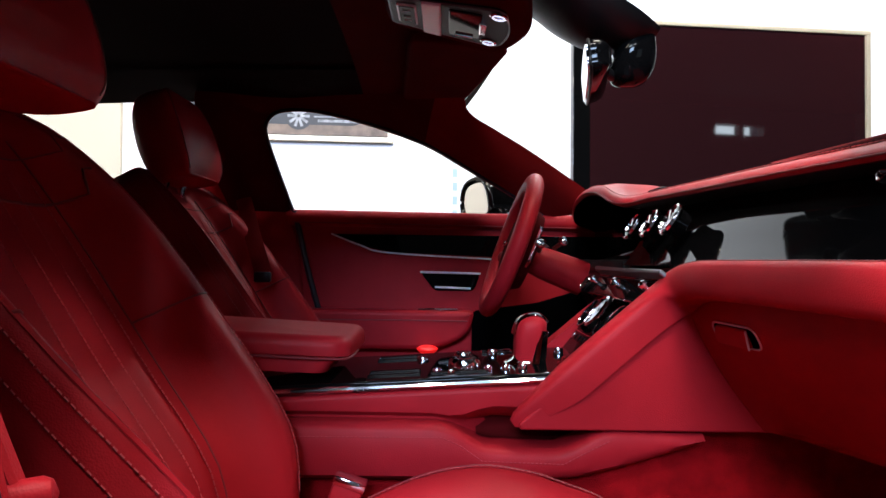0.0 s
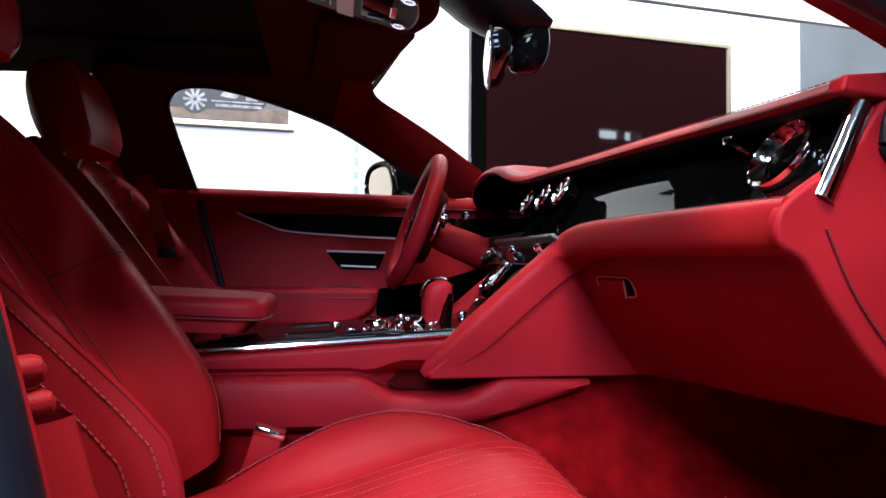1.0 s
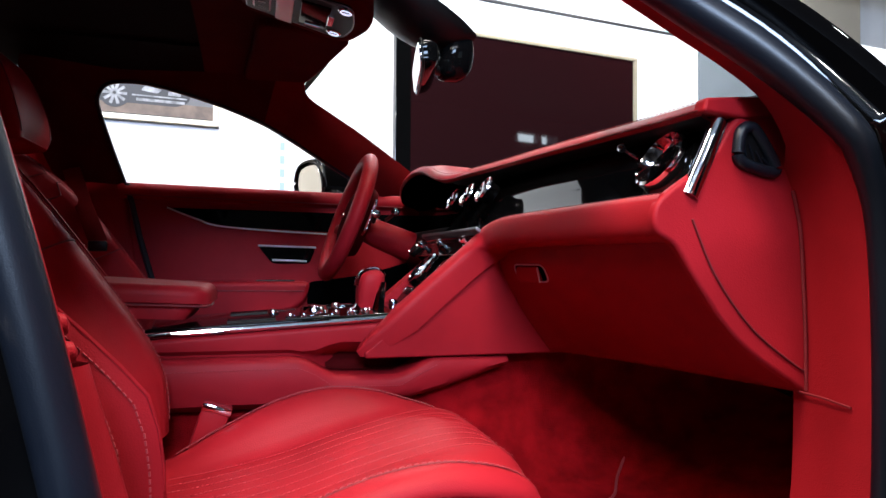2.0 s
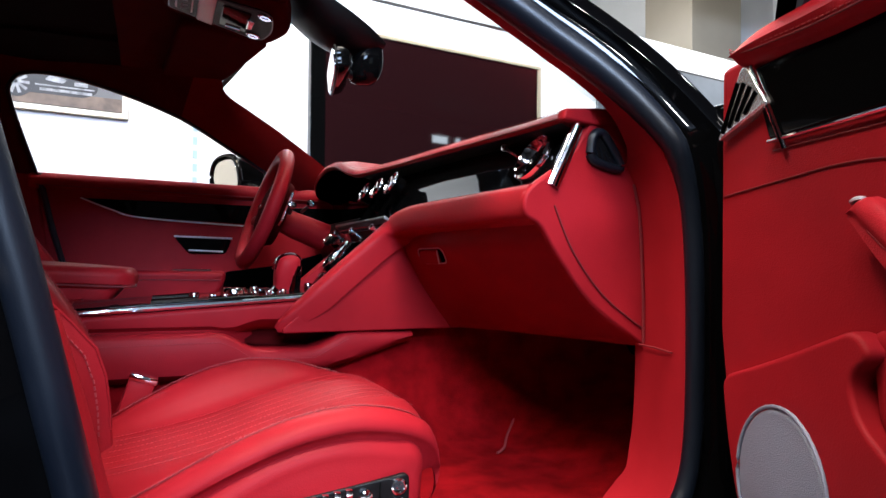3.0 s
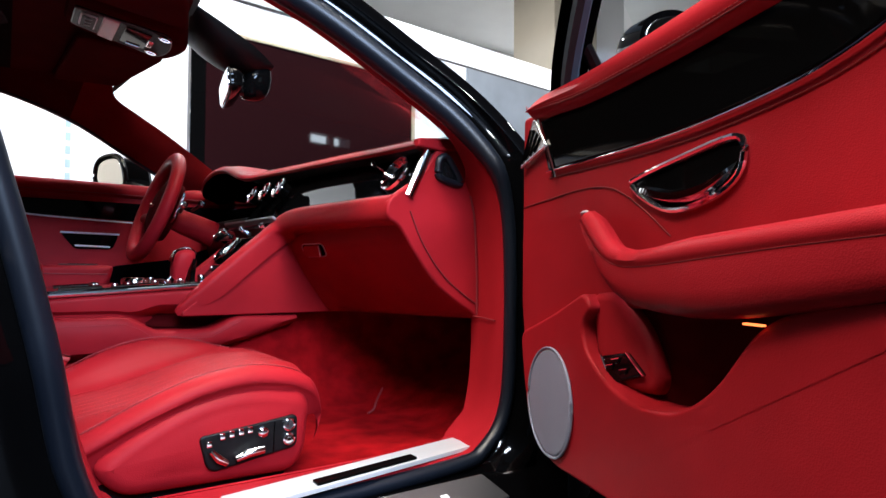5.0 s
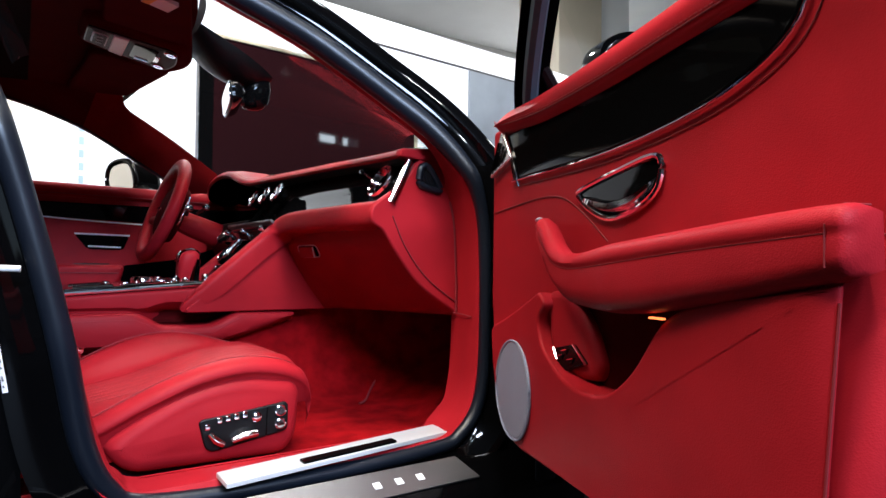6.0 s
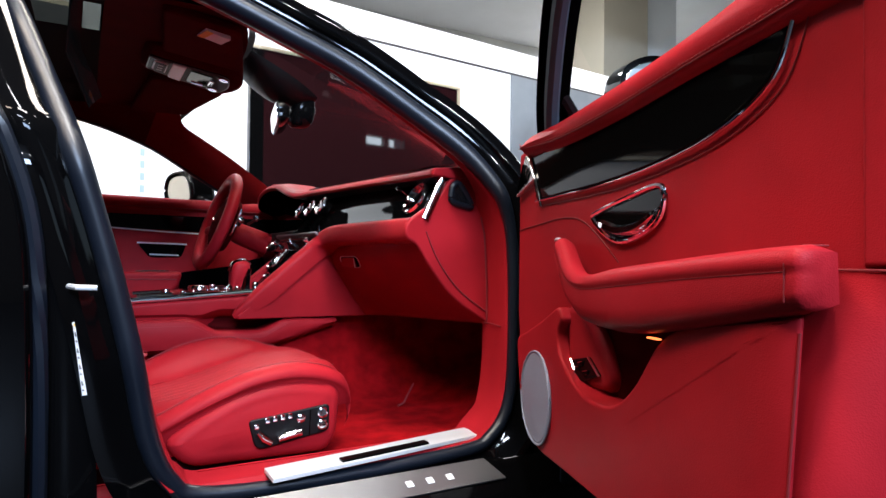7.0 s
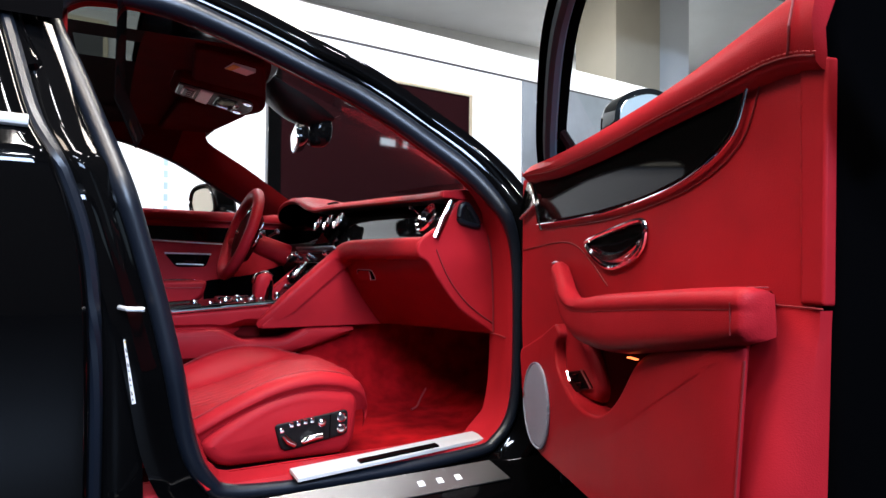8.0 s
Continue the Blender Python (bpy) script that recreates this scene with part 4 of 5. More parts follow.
    part("stop_bar", tube([stack(a - 0.020, 0.178, 0.016), stack(a + 0.020, 0.178, 0.016)], 0.0035, 8), CHROME, stop)
for a in (-0.098, 0.098):
    sv = part("stack_vent", lathe([(0.036, 0), (0.038, 0.006), (0.035, 0.012), (0.031, 0.010), (0.030, 0.002), (0.001, 0.002)], stack(a, 0.108, 0), (-0.79, 0, 0.61), 26), GLOSS, st, "round black air vent with chrome rim")
    part("vent_rim", tube([stack(a + 0.034 * math.cos(q), 0.108 + 0.034 * math.sin(q), 0.012) for q in (2 * math.pi * j / 30 for j in range(30))], 0.0016, 6, True), CHROME, sv)
    part("vent_bar", tube([stack(a - 0.028, 0.108, 0.008), stack(a + 0.028, 0.108, 0.008)], 0.003, 8), CHROME, sv)
clock = part("dash_clock", lathe([(0.034, 0), (0.038, 0.012), (0.037, 0.024), (0.032, 0.027), (0.029, 0.024), (0.0285, 0.020)], stack(0.0, 0.114, 0), (-0.79, 0, 0.61), 32), CHROME, st, "round chrome clock with pale dial")
part("clock_face", lathe([(0.0295, 0.018), (0.0285, 0.0205), (0.001, 0.0205)], stack(0.0, 0.114, 0), (-0.79, 0, 0.61), 28), SILVER, clock)
for q in range(12):
    g = radians(30 * q)
    part("clock_mark", tube([stack(0.022 * math.cos(g), 0.114 + 0.022 * math.sin(g), 0.0212), stack(0.027 * math.cos(g), 0.114 + 0.027 * math.sin(g), 0.0212)], 0.0008, 5), PLASTIC, clock)
for g, ln in ((0.9, 0.011), (2.4, 0.017)):
    part("clock_hand", tube([stack(0, 0.114, 0.0218), stack(ln * math.cos(g), 0.114 + ln * math.sin(g), 0.0218)], 0.0009, 5), PLASTIC, clock)
for a in (-0.12, -0.09, -0.06, -0.03, 0.0, 0.03, 0.06, 0.09, 0.12):
    part("stack_button", panel(fillet([(a - 0.012, 0.046), (a + 0.012, 0.046), (a + 0.012, 0.060), (a - 0.012, 0.060)], 0.003), stack, -0.004, 0.006, 0.002), CHROME if abs(a) > 0.1 else GLOSS, st, "small climate button")
part("button_line", tube([stack(-0.14, 0.066, 0.003), stack(0.14, 0.066, 0.003)], 0.0016, 6), CHROME, st)
start = part("start_button", lathe([(0.020, 0), (0.021, 0.010), (0.018, 0.014), (0.001, 0.014)], stack(0.255, 0.170, 0.010), (-0.79, -0.1, 0.61), 24), PLASTIC, st, "round black start button with light ring")
part("button_ring", tube([stack(0.255 + 0.019 * math.cos(q), 0.170 + 0.019 * math.sin(q), 0.025) for q in (2 * math.pi * j / 24 for j in range(24))], 0.0016, 6, True), CHROME, start)

# steering wheel
WX, WU = Vector((0.185, 0.38, 0.909)), Vector((0.34, 0, 0.94))
WN = Vector((0.94, 0, -0.34))
wheel = part("steering_wheel", tube([WX + WU * (0.165 * math.cos(a)) + Vector((0, 0.190 * math.sin(a), 0)) for a in (2 * math.pi * j / 48 for j in range(48))], 0.0245, 14, True, up=tuple(WN), flat=0.85), LEATHER, car, "red leather steering wheel")
hub = part("wheel_hub", lathe([(0.095, 0.035), (0.108, 0.01), (0.098, -0.016), (0.06, -0.028), (0.001, -0.032)], WX + WN * 0.02, WN, 28), SHADED_SUEDE, wheel, "dark red airbag cover")
part("hub_badge", tube([WX + WN * -0.013 + WU * 0.006 * math.sin(3 * k) + Vector((0, -0.03 + 0.006 * k, 0)) for k in range(11)], 0.003, 6), CHROME, hub, "small chrome badge")
for a in (1.75, -1.75, 3.14):
    d = WU * math.cos(a) + Vector((0, math.sin(a), 0))
    part("wheel_spoke", tube([WX + WN * 0.02 + d * 0.06, WX + WN * 0.012 + d * 0.12, WX + d * 0.168], 0.016, 10, up=tuple(WN), flat=0.5), LEATHER if a < 3 else CHROME, wheel)
part("column_shroud", tube([WX + WN * 0.045 - WU * 0.012, WX + WN * 0.10 - WU * 0.014, WX + WN * 0.20 - WU * 0.016], [0.034, 0.040, 0.044], 18), LEATHER, wheel, "dark red column shroud")
for sy in (-1, 1):
    part("column_stalk", tube([WX + WN * 0.07 + Vector((0, sy * 0.05, 0.01)), WX + WN * 0.06 + Vector((0, sy * 0.13, 0.02))], 0.006, 8), PLASTIC, wheel, "black column stalk with chrome end")
    part("stalk_end", lathe([(0.006, 0), (0.011, 0.006), (0.012, 0.016), (0.008, 0.022), (0.001, 0.023)], WX + WN * 0.06 + Vector((0, sy * 0.125, 0.02)), (0, sy, 0.1), 14), CHROME, wheel, "chrome stalk end")
    part("stalk_knob", lathe([(0.004, 0), (0.010, 0.004), (0.012, 0.012), (0.008, 0.020), (0.001, 0.022)], WX + WN * 0.115 + Vector((0, sy * 0.14, 0.045)), (-0.2, sy, 0.1), 14), CHROME, wheel, "chrome stalk knob")
    part("stalk_arm", tube([WX + WN * 0.11 + Vector((0, sy * 0.04, 0.03)), WX + WN * 0.115 + Vector((0, sy * 0.145, 0.045))], 0.005, 8), PLASTIC, wheel, "black stalk")
    part("shift_paddle", panel(fillet([(sy * 0.09, -0.045), (sy * 0.12, -0.03), (sy * 0.13, 0.06), (sy * 0.10, 0.05)], 0.008), lambda a, b, w: WX + WN * (0.04 + w) + Vector((0, a, 0)) + WU * b, 0.0, 0.008, 0.003), CHROME, wheel, "chrome gearshift paddle")

# ---- driver's door ----
ddoor = part("driver_door", panel(fillet([(-0.40, 0.40), (0.80, 0.40), (0.80, 0.99), (0.25, 1.0), (-0.46, 1.015)], 0.03), side_out, -0.82, -0.752, 0.02, 3), LEATHER, car, "closed red leather driver's door panel")
part("door_pad", tube([(-0.47, 0.755, 1.0), (0.0, 0.755, 0.993), (0.5, 0.755, 0.985)], 0.026, 12), LEATHER, ddoor, "padded red door top")
part("door_inlay", panel(fillet([(-0.33, 0.950), (-0.24, 0.915, 0.05), (-0.157, 0.894, 0.05), (0.6, 0.866), (0.6, 0.945)], 0.01), side_out, -0.756, -0.745, 0.003), GLOSS, ddoor, "piano black inlay")
part("inlay_edge", tube(spline([(-0.33, 0.741, 0.950), (-0.24, 0.741, 0.915), (-0.157, 0.741, 0.893), (0.144, 0.741, 0.876), (0.5, 0.741, 0.866)], 5), 0.0026, 8), SILVER, ddoor, "chrome inlay edge")
part("door_handle", panel(fillet([(-0.055, 0.832), (0.130, 0.828), (0.110, 0.776), (-0.010, 0.776)], 0.015), side_out, -0.756, -0.746, 0.003), GLOSS, ddoor, "door release recess")
for zz, x0, x1 in ((0.832, -0.055, 0.130), (0.786, -0.01, 0.10)):
    part("handle_trim", tube([(x0, 0.739, zz + 0.002), (x1, 0.739, zz - 0.002)], 0.0032, 8), SILVER, ddoor, "chrome door release")
rest_d = part("door_armrest", panel(fillet([(-0.44, 0.60), (0.00, 0.60, 0.05), (0.095, 0.645, 0.05), (0.112, 0.718, 0.02), (-0.44, 0.722)], 0.015), side_out, -0.755, -0.70, 0.016, 4), LEATHER, ddoor, "padded red door armrest")
part("armrest_seam", tube([(-0.43, 0.6985, 0.69), (-0.1, 0.6985, 0.69), (0.09, 0.6985, 0.688)], 0.0016, 6), PIPING, rest_d)
part("armrest_trim", tube([(-0.06, 0.712, 0.722), (0.06, 0.712, 0.721)], 0.003, 6), CHROME, rest_d)
part("belt_seam", tube([(-0.45, 0.731, 0.985), (0.0, 0.731, 0.978), (0.5, 0.731, 0.97)], 0.0016, 6), PIPING, ddoor)

# ---- seats ----
def seat(at_x, at_y, name, label, head_x=0.0, full=0.0):
    """A seat whose middle lies at at_y; at_x moves it fore and aft."""
    def put(x, y, z):
        return Vector((x + at_x, y + at_y, z))

    # cushion: stations from back to front; the sides rise to bolsters
    def cushion_row(x, zc, zb, half, drop, zo):
        zo = zo if full else zb
        prof = [(-half + 0.02, min(zo - 0.055, zb - drop)), (-half + 0.006, zo - 0.038), (-half - 0.003, zo - 0.026), (-half + 0.001, zo - 0.011), (-half + 0.018, zo), (-half + 0.040, zo), (-half + 0.075, 0.5 * (zo + zc) + 0.004), (-half + 0.11, zc + 0.003), (-0.08, zc), (0, zc + 0.003),
                (0.08, zc), (half - 0.120, zc), (half - 0.085, zc + 0.70 * (zb - zc)), (half - 0.045, zb), (half - 0.006, zb - 0.018), (half + 0.004, zb - drop * 0.5), (half, zb - drop)]
        return [put(x, y, z) for y, z in spline(prof, 3)]
    rows = [cushion_row(*q) for q in spline([(-0.30, 0.445, 0.430, 0.205, 0.08, 0.400), (-0.18, 0.452, 0.465, 0.222, 0.10, 0.424), (-0.115, 0.460, 0.498, 0.236, 0.13, 0.452), (-0.02, 0.478, 0.540, 0.244, 0.15, 0.499), (0.07, 0.504, 0.558, 0.248, 0.13, 0.533), (0.15, 0.524, 0.550, 0.248, 0.11, 0.545), (0.21, 0.534, 0.532, 0.246, 0.09, 0.539),
                                             (0.255, 0.531, 0.518, 0.236, 0.08, 0.524), (0.288, 0.515, 0.498, 0.218, 0.06, 0.502), (0.303, 0.474, 0.464, 0.205, 0.03, 0.466), (0.298, 0.435, 0.435, 0.20, 0.015, 0.435)], 3)]
    cush = part(name, skin(rows), LEATHER, car, label)
    # side cover of the base
    for sgn in (-1, 1):
        part("seat_side_cover", panel(fillet([(-0.105, 0.408, 0.03), (-0.06, 0.352, 0.04), (0.235, 0.346, 0.02), (0.260, 0.380, 0.02), (0.268, 0.470, 0.03), (0.250, 0.495, 0.03), (0.150, 0.515, 0.09), (0.045, 0.498, 0.09), (-0.05, 0.448, 0.06)], 0.02),
             lambda a, b, w: put(a, sgn * (w - 0.05 * max(0, a - 0.20)), b), 0.12, 0.252, 0.028, 6, dome=0.006), LEATHER, cush, "red leather seat base cover")
    part("seat_base", block(at_x - 0.25, at_x + 0.24, at_y - 0.2, at_y + 0.2, 0.30, 0.44, 0.02), PLASTIC, cush)
    # pleats of the cushion and the front edge seam
    for y in (-0.12, -0.09, -0.06, -0.03, 0.0, 0.03, 0.06, 0.09):
        part("cushion_stitching", stitches([put(x, y, z + 0.0022) for x, z in spline([(-0.18, 0.4535), (-0.115, 0.4615), (-0.02, 0.4795), (0.07, 0.5055), (0.15, 0.5255), (0.21, 0.5355), (0.255, 0.5325), (0.288, 0.5165)], 4)], 0.0035, 0.0030, 0.0005), PLEAT, cush)
    for sgn in (-1, 1):
        crest = [put(x, sgn * (h - 0.034), (zo if sgn < 0 and full else z) + 0.0006) for x, z, h, zo in spline([(-0.18, 0.4655, 0.222, 0.4245), (-0.115, 0.4985, 0.236, 0.4525), (-0.02, 0.5405, 0.244, 0.4995), (0.07, 0.5585, 0.248, 0.5335), (0.15, 0.5505, 0.248, 0.5455), (0.21, 0.5325, 0.246, 0.5395), (0.255, 0.5185, 0.236, 0.5245), (0.288, 0.4985, 0.218, 0.5025)], 4)]
        part("cushion_seam", tube(crest, 0.0011, 6), PIPING, cush)
        part("cushion_stitching", stitches([p + Vector((0, -sgn * 0.005, 0.0004)) for p in crest], 0.006, 0.003, 0.0008), STITCH, cush)

    front = [put(0.288 - 0.9 * max(0, abs(y) - 0.14) ** 1.6, y, 0.5035 + 0.013 * (1 - (y / 0.2) ** 2)) for y in [-0.19 + 0.019 * k for k in range(21)]]
    part("front_seam", tube(front, 0.0012, 6), PIPING, cush)
    part("front_stitching", stitches([p + Vector((-0.004, 0, 0.003)) for p in front], 0.004, 0.003, 0.0006), STITCH, cush)

    # backrest, along a leaning axis
    def back_row(s, depth, bol, half):
        x0, z0 = spline([(-0.270, 0.46), (-0.288, 0.58), (-0.39, 0.735), (-0.50, 0.91), (-0.575, 1.03), (-0.61, 1.085)], 4)[s]
        ex = full * min(1, max(0, (11 - s) / 7))
        hw = half + 0.25 * full * min(1, max(0, (16 - s) / 6))
        prof = [(-hw, -depth), (-hw - 0.008, -0.02 + ex * 0.6), (-hw + 0.008, bol * 0.85 + ex), (-hw + 0.024, bol + ex), (-hw + 0.050, bol * 0.72 + ex * 0.75), (-hw + 0.074, -0.002), (-0.07, -0.012), (0, -0.010), (0.07, -0.012), (half - 0.095, -0.004),
                (half - 0.06, bol * 0.85), (half - 0.03, bol), (half - 0.01, bol * 0.85), (half + 0.008, -0.02), (half, -depth)]
        return [put(x0 + w * 0.87, y, z0 + w * 0.45) for y, w in spline(prof, 3)]
    n = 20
    shape = spline([(0.20, 0.088, 0.228), (0.20, 0.088, 0.232), (0.20, 0.088, 0.240), (0.19, 0.070, 0.230), (0.17, 0.035, 0.20), (0.12, 0.0, 0.15)], 4)
    back = [back_row(i, *shape[i]) for i in range(n + 1)]
    part("backrest", skin(back), LEATHER, cush, "stitched red leather backrest")
    part("back_shell", skin([[r[0], r[0] + Vector((-0.03, 0.02, 0)), r[-1] + Vector((-0.03, -0.02, 0)), r[-1]] for r in back]), LEATHER, cush)
    mid = len(back[0]) // 2
    for off in (-5, -3, -1, 1, 3, 5):
        part("back_stitching", stitches([r[mid + off] + Vector((0.004, 0, 0.002)) for r in back[2:-6]], 0.006, 0.003, 0.0010), STITCH, cush)
    for sgn in (0, -1):
        part("back_piping", tube([r[7 if sgn == 0 else -8] + Vector((0.0008, 0, 0.0005)) for r in back[1:-1]], 0.0014, 6), LEATHER, cush)
        for off in (5, 6) if sgn == 0 else (6, 8):
            part("bolster_stitching", stitches([r[off if sgn == 0 else -1 - off] + Vector((0.001, -0.001 * (sgn == 0), 0.0008)) for r in back[1:-1]], 0.005, 0.003, 0.0011), STITCH, cush)
        part("insert_seam", tube([r[15 if sgn == 0 else -16] + Vector((0.0004, 0, 0.0002)) for r in back[1:-4]], 0.0015, 6), PIPING, cush)
        part("bolster_seam", tube([back[9][k if sgn == 0 else -1 - k] + Vector((0.0004, 0, 0.0002)) for k in range(7, 16)], 0.0017, 6), PIPING, cush)
    part("shoulder_seam", tube([back[15 if 12 < k < 31 else 16][k] + Vector((0.0006, 0, 0.0003)) for k in range(10, 34)], 0.0012, 6), PIPING, cush)
    e0 = back[17][mid] + Vector((0.004, 0, 0.003))
    ey, ez = Vector((0, 1, 0)), Vector((-0.45, 0, 0.89))
    part("embroidered_emblem", tube([e0 + ey * (0.018 * math.cos(a)) + ez * (0.014 * math.sin(a)) for a in (2 * math.pi * k / 20 for k in range(20))], 0.0014, 6, True), STITCH, cush, "plain embroidered emblem in red thread")
    for sgn in (-1, 1):
        for k in range(3):
            part("emblem_stroke", tube([e0 + ey * (sgn * 0.022) + ez * (0.006 - 0.006 * k), e0 + ey * (sgn * (0.050 - 0.006 * k)) + ez * (0.012 - 0.009 * k)], 0.0014, 6), STITCH, cush)
    part("shoulder_flap_seam", tube([back[13 if 14 < k < 30 else 14][k] + Vector((0.0006, 0, 0.0003)) for k in range(12, 32)], 0.0021, 6), PIPING, cush)
    # headrest
    head = []
    for g, w, d in spline([(0.0, 0.105, 0.046), (0.03, 0.130, 0.064), (0.09, 0.140, 0.072), (0.16, 0.135, 0.067), (0.21, 0.110, 0.052), (0.225, 0.065, 0.028)], 4):
        c = Vector((-0.56 + head_x - 0.30 * g, 0, 1.070 + 0.97 * g))
        head.append([put(*(c + Vector((0.94 * d * math.copysign(abs(math.cos(a)) ** 0.7, math.cos(a)) + 0.03 * (math.sin(a) ** 2), w * math.copysign(abs(math.sin(a)) ** 0.6, math.sin(a)), 0.3 * d * math.cos(a))))) for a in (2 * math.pi * j / 28 for j in range(28))])
    hr = part("headrest", skin(head, True, True), LEATHER, cush, "padded red leather headrest")
    for j in (4, 24):
        part("headrest_seam", tube([r[j] + (r[j] - sum(r, Vector()) / len(r)).normalized() * 0.0008 for r in head[2:-2]], 0.0016, 6), PIPING, hr)
    for y in (-0.05, 0.05):
        part("headrest_post", tube([put(-0.60, y, 1.02), put(-0.57 + head_x, y, 1.11)], 0.007, 8), CHROME, cush)
    return cush


pseat = seat(0.0, -0.458, "passenger_seat", "pleated red leather front passenger seat", 0.06, 0.056)
seat(-0.09, 0.42, "driver_seat", "pleated red leather driver's seat")

ctl = part("seat_switch_panel", panel(fillet([(0.058, 0.438, 0.012), (0.234, 0.456, 0.012), (0.233, 0.398, 0.012), (0.075, 0.374, 0.02)], 0.01), side_out, 0.70, 0.7185, 0.003), PLASTIC, pseat, "black seat switch panel with chrome keys")
for kx, kz in ((0.070, 0.420), (0.092, 0.430), (0.108, 0.432), (0.124, 0.4335), (0.140, 0.435)):
    part("seat_key", block(kx, kx + 0.009, -0.726, -0.717, kz, kz + 0.011, 0.0012), CHROME, ctl, "small chrome key")
part("seat_lever", tube([(0.078, -0.725, 0.414), (0.090, -0.728, 0.400), (0.104, -0.728, 0.390)], [0.005, 0.008, 0.006], 10), CHROME, ctl, "chrome seat lever")
part("seat_lever", tube([(0.120, -0.725, 0.394), (0.140, -0.728, 0.402), (0.168, -0.728, 0.404)], [0.006, 0.009, 0.007], 10), CHROME, ctl, "chrome seat lever")
part("lumbar_key", lathe([(0.010, 0), (0.010, 0.005), (0.006, 0.008), (0.001, 0.008)], (0.168, -0.718, 0.433), (0, -1, 0), 8), CHROME, ctl, "chrome lumbar key")
for kz in (0.440, 0.414):
    part("seat_dial", lathe([(0.0115, 0), (0.0115, 0.006), (0.009, 0.007), (0.008, 0.004), (0.004, 0.004), (0.003, 0.007), (0.001, 0.007)], (0.216, -0.718, kz), (0, -1, 0), 18), CHROME, ctl, "round chrome key")
part("panel_joint", tube([(0.188, -0.7192, 0.393), (0.190, -0.7192, 0.448)], 0.0012, 5), GLOSS, ctl)
def tilted(bm):
    bmesh.ops.rotate(bm, verts=bm.verts, cent=(-0.13, -0.242, 0.50), matrix=Matrix.Rotation(radians(18), 3, "Y"))
    return bm


buckle = part("seat_buckle", tilted(block(-0.153, -0.105, -0.256, -0.228, 0.455, 0.531, 0.006)), LEATHER, car, "red seat belt buckle with chrome top")
part("buckle_top", tilted(block(-0.155, -0.103, -0.259, -0.225, 0.526, 0.541, 0.005)), CHROME, buckle)
part("buckle_foot", tilted(block(-0.150, -0.108, -0.253, -0.231, 0.400, 0.457, 0.005)), PLASTIC, buckle, "black plastic buckle foot")
far_belt = part("seat_belt", skin([[Vector((x - 0.022, y, z)), Vector((x, y - 0.002, z + 0.003)), Vector((x + 0.024, y + 0.002, z + 0.006))] for x, y, z in spline([(-0.66, 0.735, 1.20), (-0.59, 0.68, 1.062), (-0.53, 0.59, 0.94), (-0.470, 0.495, 0.832)], 6)]), SUEDE, car, "red seat belt webbing over the driver's seat")
part("belt_tongue", block(-0.492, -0.446, 0.484, 0.500, 0.808, 0.836, 0.005), PLASTIC, far_belt, "black belt tongue")
belt = part("front_seat_belt", skin([[Vector((x - 0.034, y + 0.020, z)), Vector((x - 0.012, y + 0.004, z)), Vector((x - 0.003, y, z)), Vector((x, y + 0.003, z)), Vector((x - 0.002, y + 0.012, z))] for x, y, z in spline([(-0.290, -0.850, 0.95), (-0.262, -0.858, 0.87), (-0.230, -0.864, 0.79), (-0.206, -0.866, 0.735)], 5)]), LEATHER, car, "red front seat belt webbing")
for gz, gx, gr in ((0.736, -0.200, 0.0105), (0.7145, -0.194, 0.0100)):
    part("belt_guide", tube([(gx - 0.045, -0.872, gz - 0.004), (gx - 0.02, -0.863, gz - 0.002), (gx, -0.857, gz), (gx + 0.005, -0.855, gz + 0.0005), (gx + 0.007, -0.854, gz + 0.001)], [gr, gr, gr, gr * 0.75, gr * 0.15], 14), LEATHER, belt, "red padded belt guide")
part("pillar_inner_trim", skin([[Vector((a + da + ahead * min(1, (0.72 - b) / 0.25), -(0.840 + dy), b)) for da, dy, ahead in ((-0.012, 0.036, 0.0), (0.0, 0.028, 0.004), (0.008, 0.014, 0.010), (0.011, 0.004, 0.013), (0.010, -0.002, 0.013), (0.000, -0.012, 0.010), (-0.03, -0.035, 0.0))] for a, b in [q for q in OPENING if q[0] < -0.09 and q[1] < 0.715]]), LEATHER, car, "red leather inner pillar trim")
part("rear_bench", panel(fillet([(-1.35, 0.5), (-1.15, 0.52), (-1.55, 1.05), (-1.70, 1.05)], 0.05), side, -0.7, 0.7, 0.05, 3), LEATHER, car, "red leather rear seat")

# overhead console, visors, inner mirror
def over(a, b, w):
    """Under the roof's front: a forward, b to the left, w down out of it."""
    return Vector((a, b, 1.395 - 0.2 * a - w))


ohc = part("overhead_console", panel(fillet([(-0.10, -0.11, 0.03), (0.15, -0.15, 0.06), (0.195, 0.0, 0.06), (0.15, 0.15, 0.06), (-0.10, 0.11, 0.03)], 0.03), over, 0.0, 0.055, 0.024, 5, dome=0.003), SHADED_SUEDE, car, "red suede overhead console")
part("overhead_panel", panel(fillet([(-0.085, -0.066, 0.012), (0.128, -0.104, 0.03), (0.146, 0.0, 0.08), (0.128, 0.088, 0.03), (-0.085, 0.058, 0.012)], 0.015), over, 0.048, 0.062, 0.004), PLASTIC, ohc, "dark switch panel")
part("panel_bezel", tube([over(a, b, 0.0605) for a, b in fillet([(-0.085, -0.066, 0.012), (0.128, -0.104, 0.03), (0.146, 0.0, 0.08), (0.128, 0.088, 0.03), (-0.085, 0.058, 0.012)], 0.015)], 0.0016, 6, True), DARK_SATIN, ohc, "thin metal edge of the switch panel")
